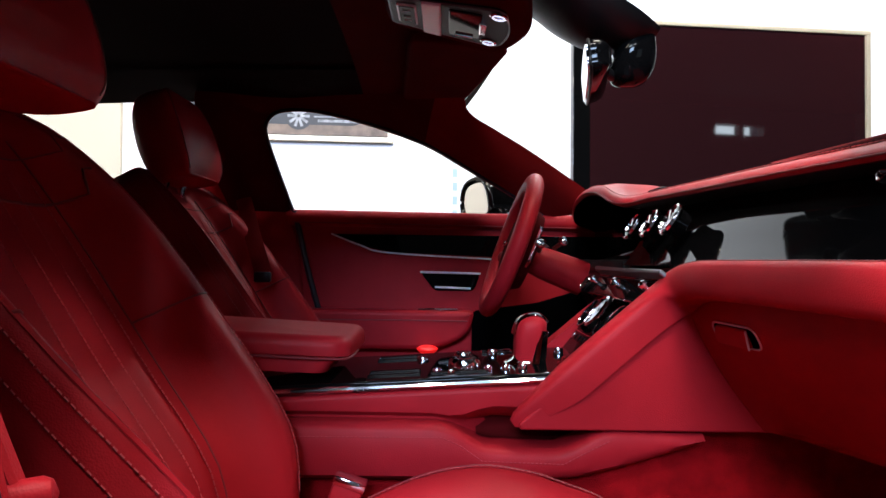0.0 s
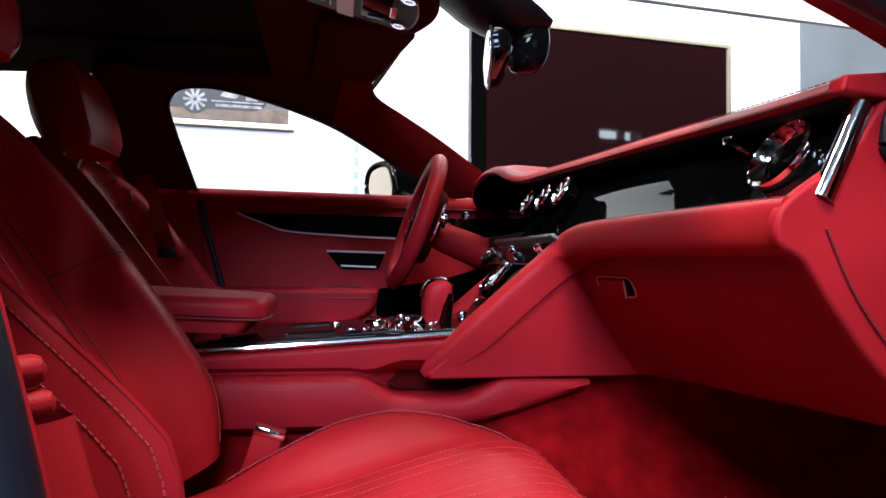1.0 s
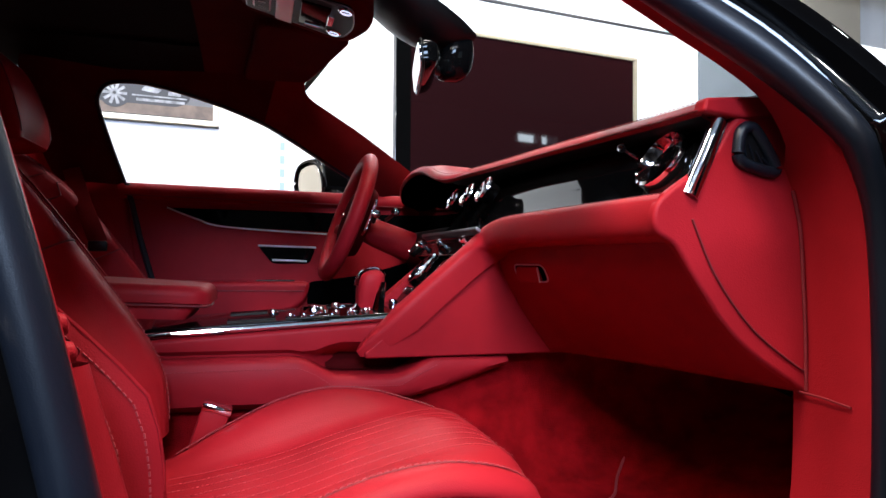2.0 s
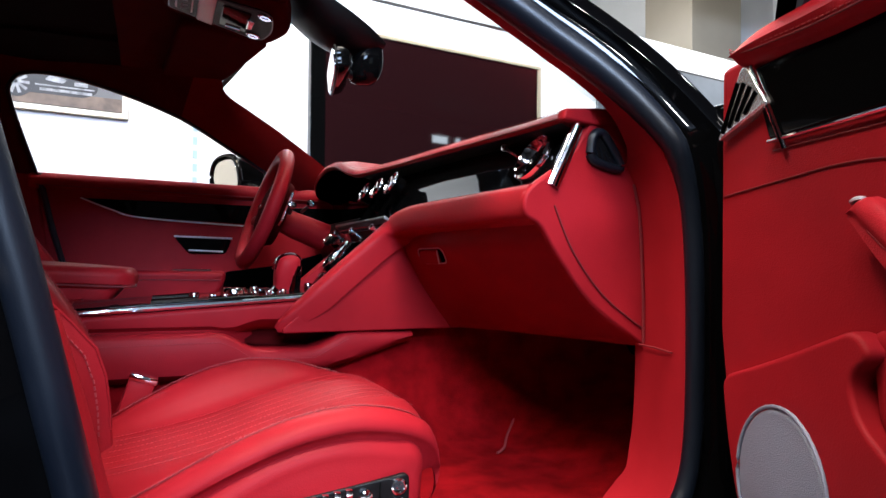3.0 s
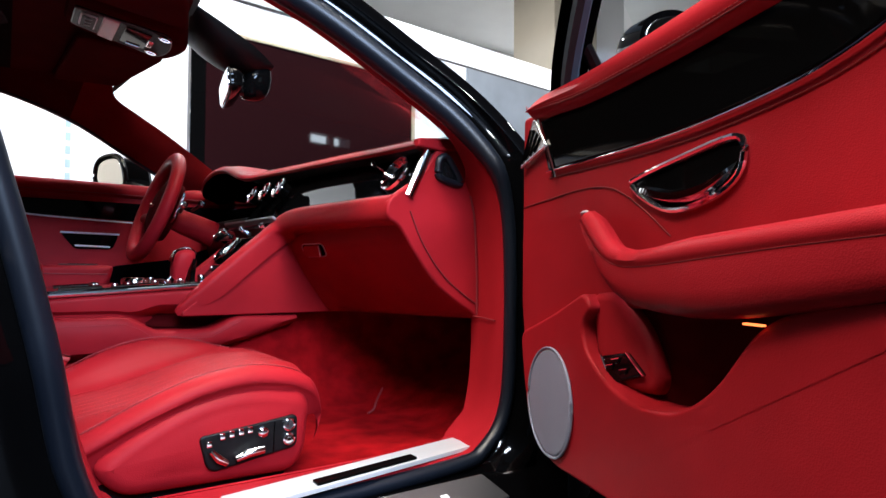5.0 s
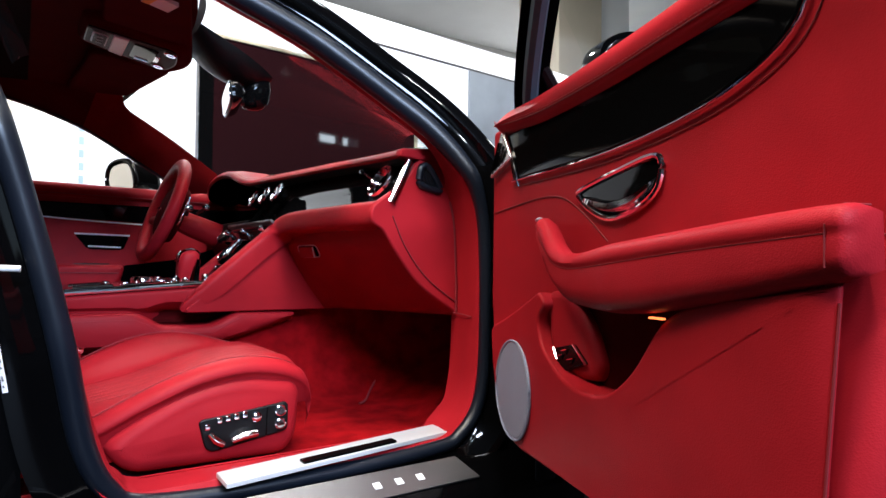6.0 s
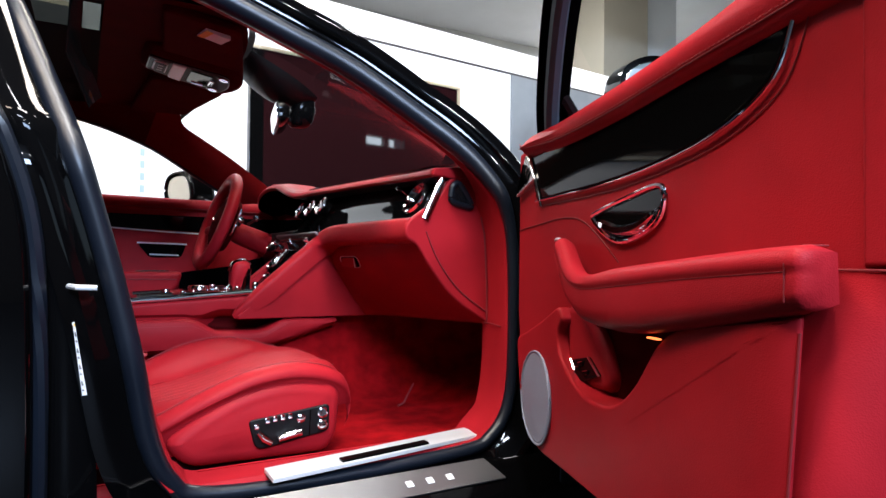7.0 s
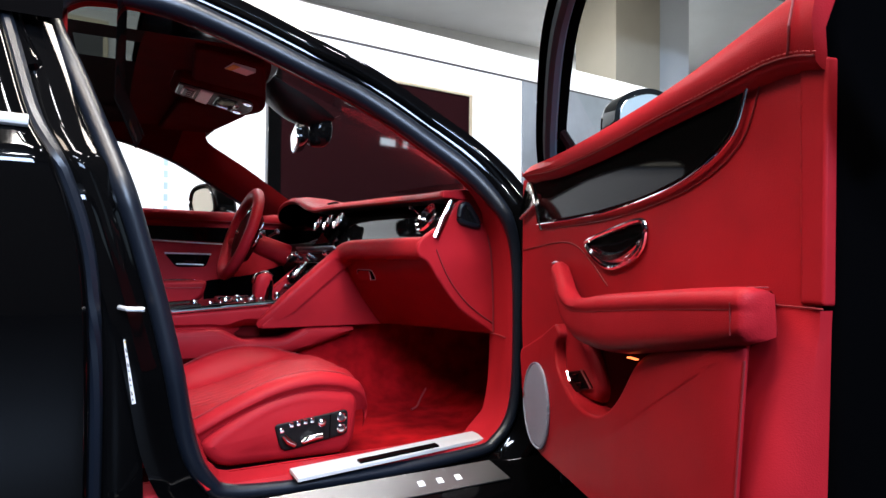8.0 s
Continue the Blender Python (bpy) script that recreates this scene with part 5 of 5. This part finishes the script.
part("overhead_band", panel(fillet([(-0.024, -0.076), (0.012, -0.083), (0.012, 0.073), (-0.024, 0.068)], 0.004), over, 0.045, 0.0665, 0.003), SILVER, ohc, "satin metal band")
for a, b in ((0.117, -0.078), (0.107, 0.058)):
    lamp = part("reading_light", lathe([(0.016, 0), (0.017, 0.003), (0.013, 0.005), (0.012, 0.002), (0.001, 0.002)], over(a, b, 0.061), (-0.2, 0, -1), 24), CHROME, ohc, "small ringed reading light")
    part("light_ring", tube([over(a + 0.0105 * math.cos(q), b + 0.0105 * math.sin(q), 0.0655) for q in (2 * math.pi * j / 20 for j in range(20))], 0.0012, 5, True), RING_GLOW, lamp)
    part("light_switch", tube([over(a - 0.007, b, 0.064), over(a + 0.007, b, 0.064)], 0.002, 6), CHROME, lamp)
part("roof_switch", panel(fillet([(0.026, -0.068), (0.088, -0.072), (0.088, 0.048), (0.026, 0.05)], 0.006), over, 0.055, 0.0655, 0.002), GLOSS, ohc, "glossy black roof switch")
part("roof_switch_edge", tube([over(0.040, 0.040, 0.067), over(0.074, 0.038, 0.067)], 0.0035, 8), CHROME, ohc, "chrome roof switch edge")
part("roof_switch_key", panel(fillet([(0.084, -0.040), (0.098, -0.040), (0.098, 0.010), (0.084, 0.012)], 0.003), over, 0.060, 0.070, 0.002), CHROME, ohc, "chrome roof key")
part("roof_key", panel(fillet([(-0.072, -0.048), (-0.034, -0.054), (-0.034, 0.040), (-0.072, 0.036)], 0.005), over, 0.055, 0.0655, 0.002), SATIN, ohc, "satin metal key surround")
part("roof_key_face", panel(fillet([(-0.068, -0.044), (-0.038, -0.050), (-0.038, 0.036), (-0.068, 0.032)], 0.004), over, 0.06, 0.067, 0.001), PLASTIC, ohc)
for b in (-0.030, -0.004, 0.018):
    part("roof_key_mark", tube([over(-0.060, b, 0.0672), over(-0.046, b - 0.003, 0.0672)], 0.0016, 6), SATIN, ohc)
for sgn, nm in ((-1, "sun_visor"), (1, "sun_visor")):
    part(nm, panel(fillet([(-0.06, 0.15), (0.16, 0.14), (0.08, 0.50), (-0.10, 0.55)], 0.03), lambda a, b, w: Vector((a, sgn * b, 1.365 - 0.16 * max(0, a) - 0.10 * b * b - w)), 0.0, 0.02, 0.008), SHADED_SUEDE, car, "folded red suede sun visor")
part("label_band", panel([(-0.0095, 0.421), (0.008, 0.415), (0.018, 0.484), (0.0005, 0.489)], lambda a, b, w: Vector((a, -b, 1.365 - 0.16 * max(0, a) - 0.10 * b * b - w)), 0.0315, 0.033, 0.0004), LABEL_YELLOW, car, "yellow end of the visor label")
part("visor_label", panel([(-0.01, 0.42), (0.05, 0.40), (0.06, 0.47), (0.0, 0.49)], lambda a, b, w: Vector((a, -b, 1.365 - 0.16 * max(0, a) - 0.10 * b * b - w)), 0.019, 0.0315, 0.0005), LABEL_WHITE, car, "white and yellow warning label")
MID, MN = Vector((0.288, -0.012, 1.224)), Vector((0.975, -0.18, 0.10)).normalized()
MU = Vector((0, 0, 1)).cross(MN).normalized()
MV = MN.cross(MU)
MOUT = spline([(-0.122, -0.004), (-0.110, -0.030), (0.0, -0.035), (0.110, -0.029), (0.122, 0.0), (0.110, 0.030), (0.0, 0.036), (-0.110, 0.030)], 4, True)


def glass_out(a, b, w):
    """On the inner mirror: a across, b up, w to its back."""
    return MID + MU * a + MV * b + MN * w


mirror = part("inner_mirror", panel(MOUT, glass_out, 0.0, 0.040, 0.026, 6), GLOSS, car, "black inner rear-view mirror")
part("mirror_face", panel(inset(MOUT, 0.004), lambda a, b, w: glass_out(a, b, -w), 0.0, 0.003, 0.002), MIRROR, mirror, "silvered mirror glass")
part("mirror_rim", tube([glass_out(a, b, 0.003) for a, b in MOUT], 0.003, 8, True), PLASTIC, mirror)
part("mirror_stem", tube([glass_out(0, 0.0, 0.034), Vector((0.352, 0, 1.222)), Vector((0.372, 0, 1.24))], [0.012, 0.010, 0.014], 12), PLASTIC, mirror)
rows = []
for h, w, d in spline([(0.0, 0.010, 0.012), (0.008, 0.030, 0.030), (0.030, 0.040, 0.040), (0.060, 0.044, 0.040), (0.085, 0.042, 0.034), (0.11, 0.036, 0.030)], 3):
    c = Vector((0.372, 0.0, 1.205)) + Vector((0.16, 0, 0.987)) * h
    rows.append([c + Vector((d * math.copysign(abs(math.cos(q)) ** 0.7, math.cos(q)), w * math.copysign(abs(math.sin(q)) ** 0.7, math.sin(q)), 0)) for q in (2 * math.pi * j / 28 for j in range(28))])
part("sensor_pod", skin(rows, True, True), GLOSS, mirror, "glossy black sensor pod behind the mirror")

# outer mirror of the driver's side
OMC, OMT, OMN = Vector((0.128, 0.985, 1.080)), Vector((-0.55, 0.835, 0)), Vector((-0.835, -0.55, 0))
OMO = spline([(-0.070, -0.060), (0.045, -0.066), (0.082, -0.022), (0.074, 0.040), (0.032, 0.068), (-0.045, 0.066), (-0.080, 0.0)], 5, True)
om = part("outer_mirror", panel(OMO, lambda a, b, w: OMC + OMT * a - OMN * w + Vector((0, 0, b)), 0.0, 0.15, 0.040, 4), PAINT, car, "glossy black outer mirror")
part("outer_mirror_rim", tube([OMC + OMT * a + Vector((0, 0, b)) + OMN * 0.002 for a, b in OMO], 0.0095, 10, True), PAINT, om)
part("outer_mirror_glass", panel(inset(OMO, 0.014), lambda a, b, w: OMC + OMT * a + OMN * w + Vector((0, 0, b)), -0.002, 0.003, 0.001), MIRROR, om)
part("mirror_foot", tube([OMC + Vector((0.06, 0.0, -0.03)), Vector((0.24, 0.84, 1.0))], 0.022, 10), PAINT, om)

# ---- the open passenger door: u from its hinge, w out of its lining ----
HINGE, ALONG, OUT = Vector((0.5495, -1.019, 0)), Vector((-0.227, -0.974, 0)), Vector((-0.974, 0.227, 0))


def leaf(u, z, w):
    return HINGE + ALONG * u + OUT * w + Vector((0, 0, z))


def bulge(u):
    """How far the lower lining stands out; it ends in a rounded step at the rear."""
    e = min(1, max(0, (u - 0.712) / 0.027))
    return float(np.interp(u, (0, 0.08, 0.25, 0.45, 0.68), (0.010, 0.013, 0.032, 0.058, 0.078))) - 0.008 * e * e


def low(u, z, w):
    """The lower lining, which swells towards the rear."""
    return leaf(u + 1.1 * min(0, w) * min(1, max(0, (u - 0.68) / 0.06)), z, w + bulge(u))


door = part("passenger_door", panel(fillet([(-0.06, 1.0), (-0.065, 0.66), (-0.04, 0.56), (-0.015, 0.45), (0.07, 0.42), (0.20, 0.43), (0.745, 0.43), (0.75, 1.02), (0.45, 1.02)], 0.02), leaf, -0.10, -0.030, 0.01), MATT_BLACK, car, "open passenger door lined in red leather")
part("door_skin", panel(fillet([(-0.10, 1.0), (-0.10, 0.5), (-0.04, 0.34), (0.745, 0.34), (0.755, 0.75), (0.745, 1.03), (0.3, 1.0)], 0.03), leaf, -0.20, -0.085, 0.03, 4), PAINT, door, "glossy black door body")
part("door_end", panel(fillet([(0.70, 0.36), (0.772, 0.36), (0.780, 0.75), (0.772, 1.115), (0.70, 1.10)], 0.015), leaf, -0.30, -0.008, 0.02, 3), MATT_BLACK, door, "black shut edge of the door")
part("door_mid_panel", panel(fillet([(-0.055, 1.0), (-0.06, 0.67), (-0.05, 0.595), (0.10, 0.640), (0.17, 0.665), (0.30, 0.68), (0.70, 0.72), (0.760, 0.76), (0.770, 1.03), (0.5, 1.03)], 0.01), leaf, -0.012, 0.0, 0.006), LEATHER, door, "red leather upper door lining")
TOP = spline([(-0.012, 1.006, 0.998), (-0.004, 1.016, 0.993), (0.015, 1.023, 0.991), (0.05, 1.029, 0.988), (0.163, 1.034, 0.984), (0.336, 1.050, 0.994), (0.497, 1.069, 1.011), (0.617, 1.092, 1.022), (0.70, 1.110, 1.030), (0.745, 1.118, 1.028), (0.776, 1.122, 1.020)], 5)
part("door_pad", skin([[leaf(u, zb - 0.006, 0.0), leaf(u, zb - 0.002, 0.010), leaf(u, zb + 0.004, 0.016), leaf(u, zb + (zt - zb) * 0.45, 0.022), leaf(u, zb + (zt - zb) * 0.8, 0.014), leaf(u, zt, -0.004), leaf(u, zt + 0.004, -0.04 + 0.030 * min(1, max(0, (u - 0.62) / 0.1))), leaf(u, zt - 0.01, -0.09 + 0.072 * min(1, max(0, (u - 0.62) / 0.1)))] for u, zt, zb in TOP] + [[leaf(0.777, 1.06, 0.004)] * 8]), LEATHER, door, "padded red leather door top")
part("pad_seam", tube([leaf(u, zb + 0.010, 0.0185) for u, zt, zb in TOP], 0.0013, 6), PIPING, door)
part("pad_stitching", stitches([leaf(u, zb + 0.014, 0.0195) for u, zt, zb in TOP], 0.005, 0.003, 0.0008), STITCH, door)
INLAY = [(0.006, 0.982), (0.038, 0.893), (0.298, 0.898, 0.1), (0.454, 0.912, 0.1), (0.561, 0.934, 0.1), (0.638, 0.972, 0.06), (0.664, 1.030), (0.523, 1.016), (0.298, 0.993)]
part("door_inlay", panel(fillet(INLAY, 0.006), leaf, -0.01, 0.005, 0.003), GLOSS, door, "piano black door inlay")
part("inlay_edge", tube([leaf(u, z, 0.006) for u, z in spline([(0.038, 0.891), (0.298, 0.896), (0.454, 0.910), (0.561, 0.932), (0.638, 0.970), (0.666, 1.026)], 5)], 0.0024, 8), CHROME, door, "fine chrome inlay edge")
part("inlay_seam", tube([leaf(u, z, 0.0015) for u, z in spline([(0.04, 0.881), (0.298, 0.884), (0.454, 0.898), (0.57, 0.921), (0.65, 0.962), (0.682, 1.026)], 5)], 0.0009, 6), PIPING, door)
BOWL = spline([(0.258, 0.843), (0.275, 0.853), (0.36, 0.869), (0.432, 0.879), (0.448, 0.866), (0.440, 0.836), (0.405, 0.815), (0.346, 0.803), (0.30, 0.815)], 4, True)
bezel = part("handle_bezel", tube([leaf(u, z, 0.004) for u, z in BOWL], 0.0045, 8, True), CHROME, door, "chrome door release surround")
part("handle_bowl", panel(inset(BOWL, 0.003), leaf, -0.01, 0.0025, 0.001), GLOSS, bezel)
part("release_lever", skin([[leaf(u, z + 0.010 * k, 0.003), leaf(u, z + 0.006 * k, 0.003 + 0.010 * k), leaf(u, z - 0.003 * k, 0.003 + 0.012 * k), leaf(u, z - 0.008 * k, 0.003)] for u, z, k in spline([(0.266, 0.840, 0.1), (0.29, 0.831, 0.8), (0.34, 0.819, 1.0), (0.39, 0.823, 1.0), (0.425, 0.838, 0.7), (0.438, 0.850, 0.1)], 4)]), CHROME, bezel, "chrome release lever")
part("mid_seam", tube([leaf(u, z, 0.0012) for u, z in spline([(-0.05, 0.838), (0.05, 0.846), (0.14, 0.852), (0.21, 0.845), (0.27, 0.815), (0.33, 0.772)], 5)], 0.0010, 6), PIPING, door)
# the grab handle starts at the lining, sweeps outwards and becomes the armrest
ARM_TOP = [(0.172, 0.800), (0.186, 0.812), (0.206, 0.811), (0.238, 0.793), (0.275, 0.768), (0.32, 0.7545), (0.375, 0.7555), (0.45, 0.765), (0.57, 0.776), (0.65, 0.783), (0.72, 0.788), (0.752, 0.789)]
ARM_LOW = [(0.172, 0.792), (0.20, 0.770), (0.232, 0.738), (0.272, 0.705), (0.33, 0.684), (0.42, 0.678), (0.50, 0.682), (0.586, 0.696), (0.65, 0.707), (0.73, 0.723), (0.752, 0.729)]
ARM_SEAM = [(0.172, 0.798), (0.195, 0.792), (0.235, 0.765), (0.275, 0.743), (0.33, 0.733), (0.42, 0.737), (0.585, 0.753), (0.752, 0.766)]


def arm_out(u):
    return float(np.interp(u, (0.17, 0.20, 0.26, 0.34, 0.45, 0.74), (0.028, 0.044, 0.060, 0.076, 0.090, 0.092)))


def arm_curve(pts, u):
    us, zs = zip(*spline(pts, 6))
    return float(np.interp(u, us, zs))


def arm_row(u, shrink=0.0, inward=0.0):
    zt, zb, zs = (arm_curve(p, u) for p in (ARM_TOP, ARM_LOW, ARM_SEAM))
    zm, w = (zt + zb) / 2, arm_out(u) - inward
    zt, zb, zs = zt + (zm - zt) * shrink, zb + (zm - zb) * shrink, zs + (zm - zs) * shrink
    g = min(1, max(0, (u - 0.30) / 0.10))
    back = (w - 0.034) * (1 - g) - 0.006 * g
    f = min(1, (zt - zb) / 0.03)
    prof = [(back, zb + 0.012 * f), (0.5 * (back + w - 0.022 * f), zb + 0.005 * f), (w - 0.022 * f, zb + 0.001), (w - 0.009 * f, zb + 0.004 * f), (w - 0.001, zb + 0.014 * f), (w + 0.0005, zb + 0.5 * (zs - zb)), (w - 0.0005, zs - 0.0035 * f), (w - 0.0010, zs), (w + 0.0006, zs + 0.003 * f),
            (w + 0.002, zs + 0.35 * (zt - zs)), (w - 0.002, zs + 0.75 * (zt - zs)), (w - 0.010 * f, zt - 0.001), (w - 0.020 * f, zt), (back, zt - 0.008 * f)]
    lag = 1.25 * min(1, max(0, (u - 0.70) / 0.055))
    return [leaf(u - lag * max(0, 0.045 - q), z, q) for q, z in prof]


ARM_U = [0.172 + 0.5785 * k / 60 for k in range(61)]
rest = part("door_armrest", skin([arm_row(u) for u in ARM_U] + [arm_row(0.7535, 0.03, 0.002), arm_row(0.7562, 0.08, 0.006), arm_row(0.7580, 0.15, 0.012), arm_row(0.7590, 0.24, 0.020)], True, True), LEATHER, door, "padded red leather door armrest")
part("armrest_seam", tube([leaf(u, arm_curve(ARM_SEAM, u), arm_out(u) - 0.0009) for u in ARM_U[4:-1]], 0.0007, 6), PIPING, rest)
part("armrest_end_seam", tube([leaf(0.741, z, arm_out(0.741) + 0.0004) for z in (0.738, 0.745, 0.752, 0.7605)] + [leaf(0.742, 0.772, 0.0935), leaf(0.743, 0.782, 0.088), leaf(0.745, 0.7885, 0.075), leaf(0.748, 0.7885, 0.05)], 0.0008, 6), PIPING, rest)
part("pull_tip", lathe([(0.007, 0), (0.0075, 0.002), (0.005, 0.004), (0.001, 0.0045)], leaf(0.186, 0.8085, 0.030), (0.2, 0.3, 1), 16), SATIN, rest, "chrome tip of the door pull")
LOWER = [(-0.045, 0.614, 0.02), (0.03, 0.640, 0.05), (0.10, 0.667, 0.05), (0.170, 0.694, 0.014), (0.194, 0.672, 0.014), (0.162, 0.648, 0.03), (0.176, 0.608, 0.05), (0.236, 0.570, 0.05), (0.305, 0.556, 0.06), (0.39, 0.564, 0.05), (0.455, 0.602, 0.04), (0.520, 0.679, 0.03), (0.58, 0.701, 0.05), (0.742, 0.729, 0.008), (0.722, 0.425), (0.18, 0.412), (0.06, 0.408, 0.04), (-0.012, 0.450, 0.05), (-0.035, 0.540, 0.04)]
part("door_lower_panel", fine_panel(fillet(LOWER, 0.02), low, -0.085, 0.0, 0.006, 5), LEATHER, door, "red leather lower door panel with map pocket")
part("door_rear_pad", skin([[leaf(u + 0.03 * (z - 0.76), z, 0.004 + (w - 0.004) * (g if w > 0.004 else 1)) for u, w in ((0.690, 0.062), (0.730, 0.066), (0.742, 0.062), (0.752, 0.051), (0.760, 0.036), (0.766, 0.018), (0.769, 0.004), (0.770, -0.012))] for z, g in ((0.42, 1), (0.52, 0.97), (0.58, 0.88), (0.64, 0.70), (0.69, 0.46), (0.73, 0.19), (0.75, 0.07), (0.7645, 0.02))]), LEATHER, door, "red leather rear edge panel")
part("lower_panel_seam", tube([low(0.7385 - 0.065 * (0.72 - z), z, 0.0006) for z in (0.43, 0.5, 0.57, 0.64, 0.71)], 0.0013, 6), PIPING, door)
part("pad_joint", tube([leaf(u, 0.7665, 0.0055) for u in (0.70, 0.73, 0.76, 0.774)], 0.0012, 6), PIPING, door)
part("door_rear_strip", panel(fillet([(0.7415, 0.7695), (0.774, 0.7695), (0.778, 1.03), (0.7415, 1.03)], 0.004), leaf, -0.010, 0.004, 0.004, 3), LEATHER, door, "red leather strip along the door edge")
part("pad_fold", tube([leaf(u, z, w) for u, z, w in ((0.742, 1.040, 0.0195), (0.748, 1.07, 0.0235), (0.746, 1.10, 0.016), (0.744, 1.117, -0.002))], 0.0014, 6), PIPING, door)
spk = part("speaker_grille", panel([(0.068 + 0.072 * math.cos(a), 0.511 + 0.086 * math.sin(a)) for a in (2 * math.pi * j / 40 for j in range(40))], low, -0.01, 0.006, 0.005, 3, dome=0.004), GRILLE, door, "round silver speaker grille")
part("speaker_ring", tube([low(0.068 + 0.074 * math.cos(a), 0.511 + 0.088 * math.sin(a), 0.0045) for a in (2 * math.pi * j / 40 for j in range(40))], 0.0022, 8, True), GRILLE, spk)
# depth of the map pocket: its shade is put into the back's colour
part("pocket_back", panel(fillet([(0.14, 0.71), (0.60, 0.72), (0.52, 0.55), (0.20, 0.545)], 0.03), leaf, -0.030, -0.016, 0.004), SHADED_SUEDE, door, "red suede back of the map pocket, coloured as shade")
part("pocket_pod", panel(fillet([(0.165, 0.695), (0.225, 0.700), (0.285, 0.645), (0.315, 0.590), (0.305, 0.565), (0.235, 0.560), (0.175, 0.600)], 0.02), leaf, -0.04, 0.006, 0.014, 3), LEATHER, door, "red leather switch pod")
sw = part("window_switch", panel(fillet([(0.200, 0.604), (0.256, 0.616), (0.292, 0.590), (0.226, 0.568)], 0.006), leaf, 0.0, 0.013, 0.003), GLOSS, door, "black window switch with chrome edge")
for ends in (((0.199, 0.604), (0.225, 0.568)), ((0.257, 0.616), (0.292, 0.590))):
    part("switch_edge", tube([leaf(u, z, 0.012) for u, z in ends], 0.0020, 6), CHROME, sw)
for su, sz in ((0.235, 0.600), (0.252, 0.588), (0.222, 0.590)):
    part("switch_key", panel(fillet([(su - 0.008, sz - 0.005), (su + 0.008, sz - 0.001), (su + 0.010, sz + 0.007), (su - 0.006, sz + 0.003)], 0.002), leaf, 0.010, 0.0155, 0.002), GLOSS, sw)
    part("key_edge", tube([leaf(su - 0.006, sz + 0.003, 0.0155), leaf(su + 0.010, sz + 0.007, 0.0155)], 0.0010, 6), CHROME, sw)
part("pocket_light", block(-0.011, 0.011, -0.003, 0.003, -0.0010, 0.0010, 0.0004), AMBER_GLOW, door, "small amber pocket light").matrix_world = Matrix.Translation(leaf(0.520, 0.6795, 0.070)) @ pose(0, 0, 0, 0, 0, 77)
tw = part("tweeter_grille", panel(fillet([(-0.047, 0.906), (-0.002, 0.988), (0.008, 0.986), (0.043, 0.934)], 0.005), leaf, -0.01, 0.012, 0.003), BRUSHED, door, "small triangular metal tweeter grille")
for (u0, z0), (u1, z1) in (((-0.036, 0.915), (-0.006, 0.970)), ((-0.023, 0.920), (0.005, 0.967)), ((-0.009, 0.925), (0.016, 0.960)), ((0.006, 0.930), (0.026, 0.951))):
    part("tweeter_slot", tube([leaf(u0, z0, 0.0115), leaf(u1, z1, 0.0115)], 0.0036, 8), MATT_BLACK, tw)
part("inlay_end_strip", tube([leaf(0.012, 0.985, 0.007), leaf(0.040, 0.930, 0.007), leaf(0.064, 0.878, 0.006)], 0.0032, 8), CHROME, door, "chrome strip at the inlay's end")


def sash(a, b, dw=0.0):
    """The window frame: the door opening's upper outline carried over to the open door."""
    return leaf(0.588 - a, b, 0.58 * (b - 0.93) - 0.075 + dw)


SASH = [q for q in OPENING if q[1] > 0.95]
part("door_window_frame", tube([sash(a, b) for a, b in SASH], 0.020, 10, flat=1.6, up=tuple(OUT)), MATT_BLACK, door, "black door window frame")
part("quarter_post", tube([sash(0.44, 1.11), leaf(0.115, 1.03, -0.05)], 0.011, 8), PLASTIC, door, "slim black quarter light post")
part("window_channel", tube([sash(a - 0.022, b - 0.012, 0.020) for a, b in SASH[:len(SASH) // 2]], 0.014, 8), CHANNEL, door, "blue-grey window channel")
REAR = [q for q in SASH if q[0] < 0.36]
part("window_glass", skin([[sash(a, b, -0.03) for a, b in REAR], [sash(a, 1.0, -0.03) for a, b in REAR]]), GLASS, door, "clear door window glass").visible_shadow = False
pm = part("door_mirror", panel(spline([(-0.10, 1.10), (0.06, 1.09), (0.13, 1.13), (0.12, 1.20), (0.03, 1.232), (-0.06, 1.22), (-0.115, 1.16)], 5, True), lambda u, z, w: leaf(0.05, 0, -0.25) + OUT * (u * 0.7 - 0.02) + ALONG * (-w) + Vector((0, 0, z - 0.028)), 0.0, 0.09, 0.04, 4), PAINT, door, "glossy black outer door mirror")
part("door_mirror_glass", panel(spline([(-0.085, 1.11), (0.055, 1.10), (0.115, 1.135), (0.107, 1.193), (0.025, 1.22), (-0.05, 1.21), (-0.10, 1.16)], 5, True), lambda u, z, w: leaf(0.05, 0, -0.25) + OUT * (u * 0.7 - 0.02) + ALONG * w + Vector((0, 0, z - 0.028)), -0.002, 0.003, 0.001), MIRROR, pm)
part("mirror_arm", tube([leaf(0.02, 1.02, -0.15), leaf(0.03, 1.10, -0.24)], 0.025, 10), PAINT, pm)

part("footwell_light", lathe([(0.001, -0.014), (0.020, -0.012), (0.032, 0.0), (0.030, 0.004), (0.024, 0.008), (0.014, 0.011), (0.001, 0.012)], (-0.03, 0.68, 0.606), (0, 0, 1), 28), RED_GLOW, car, "glowing red footwell light")
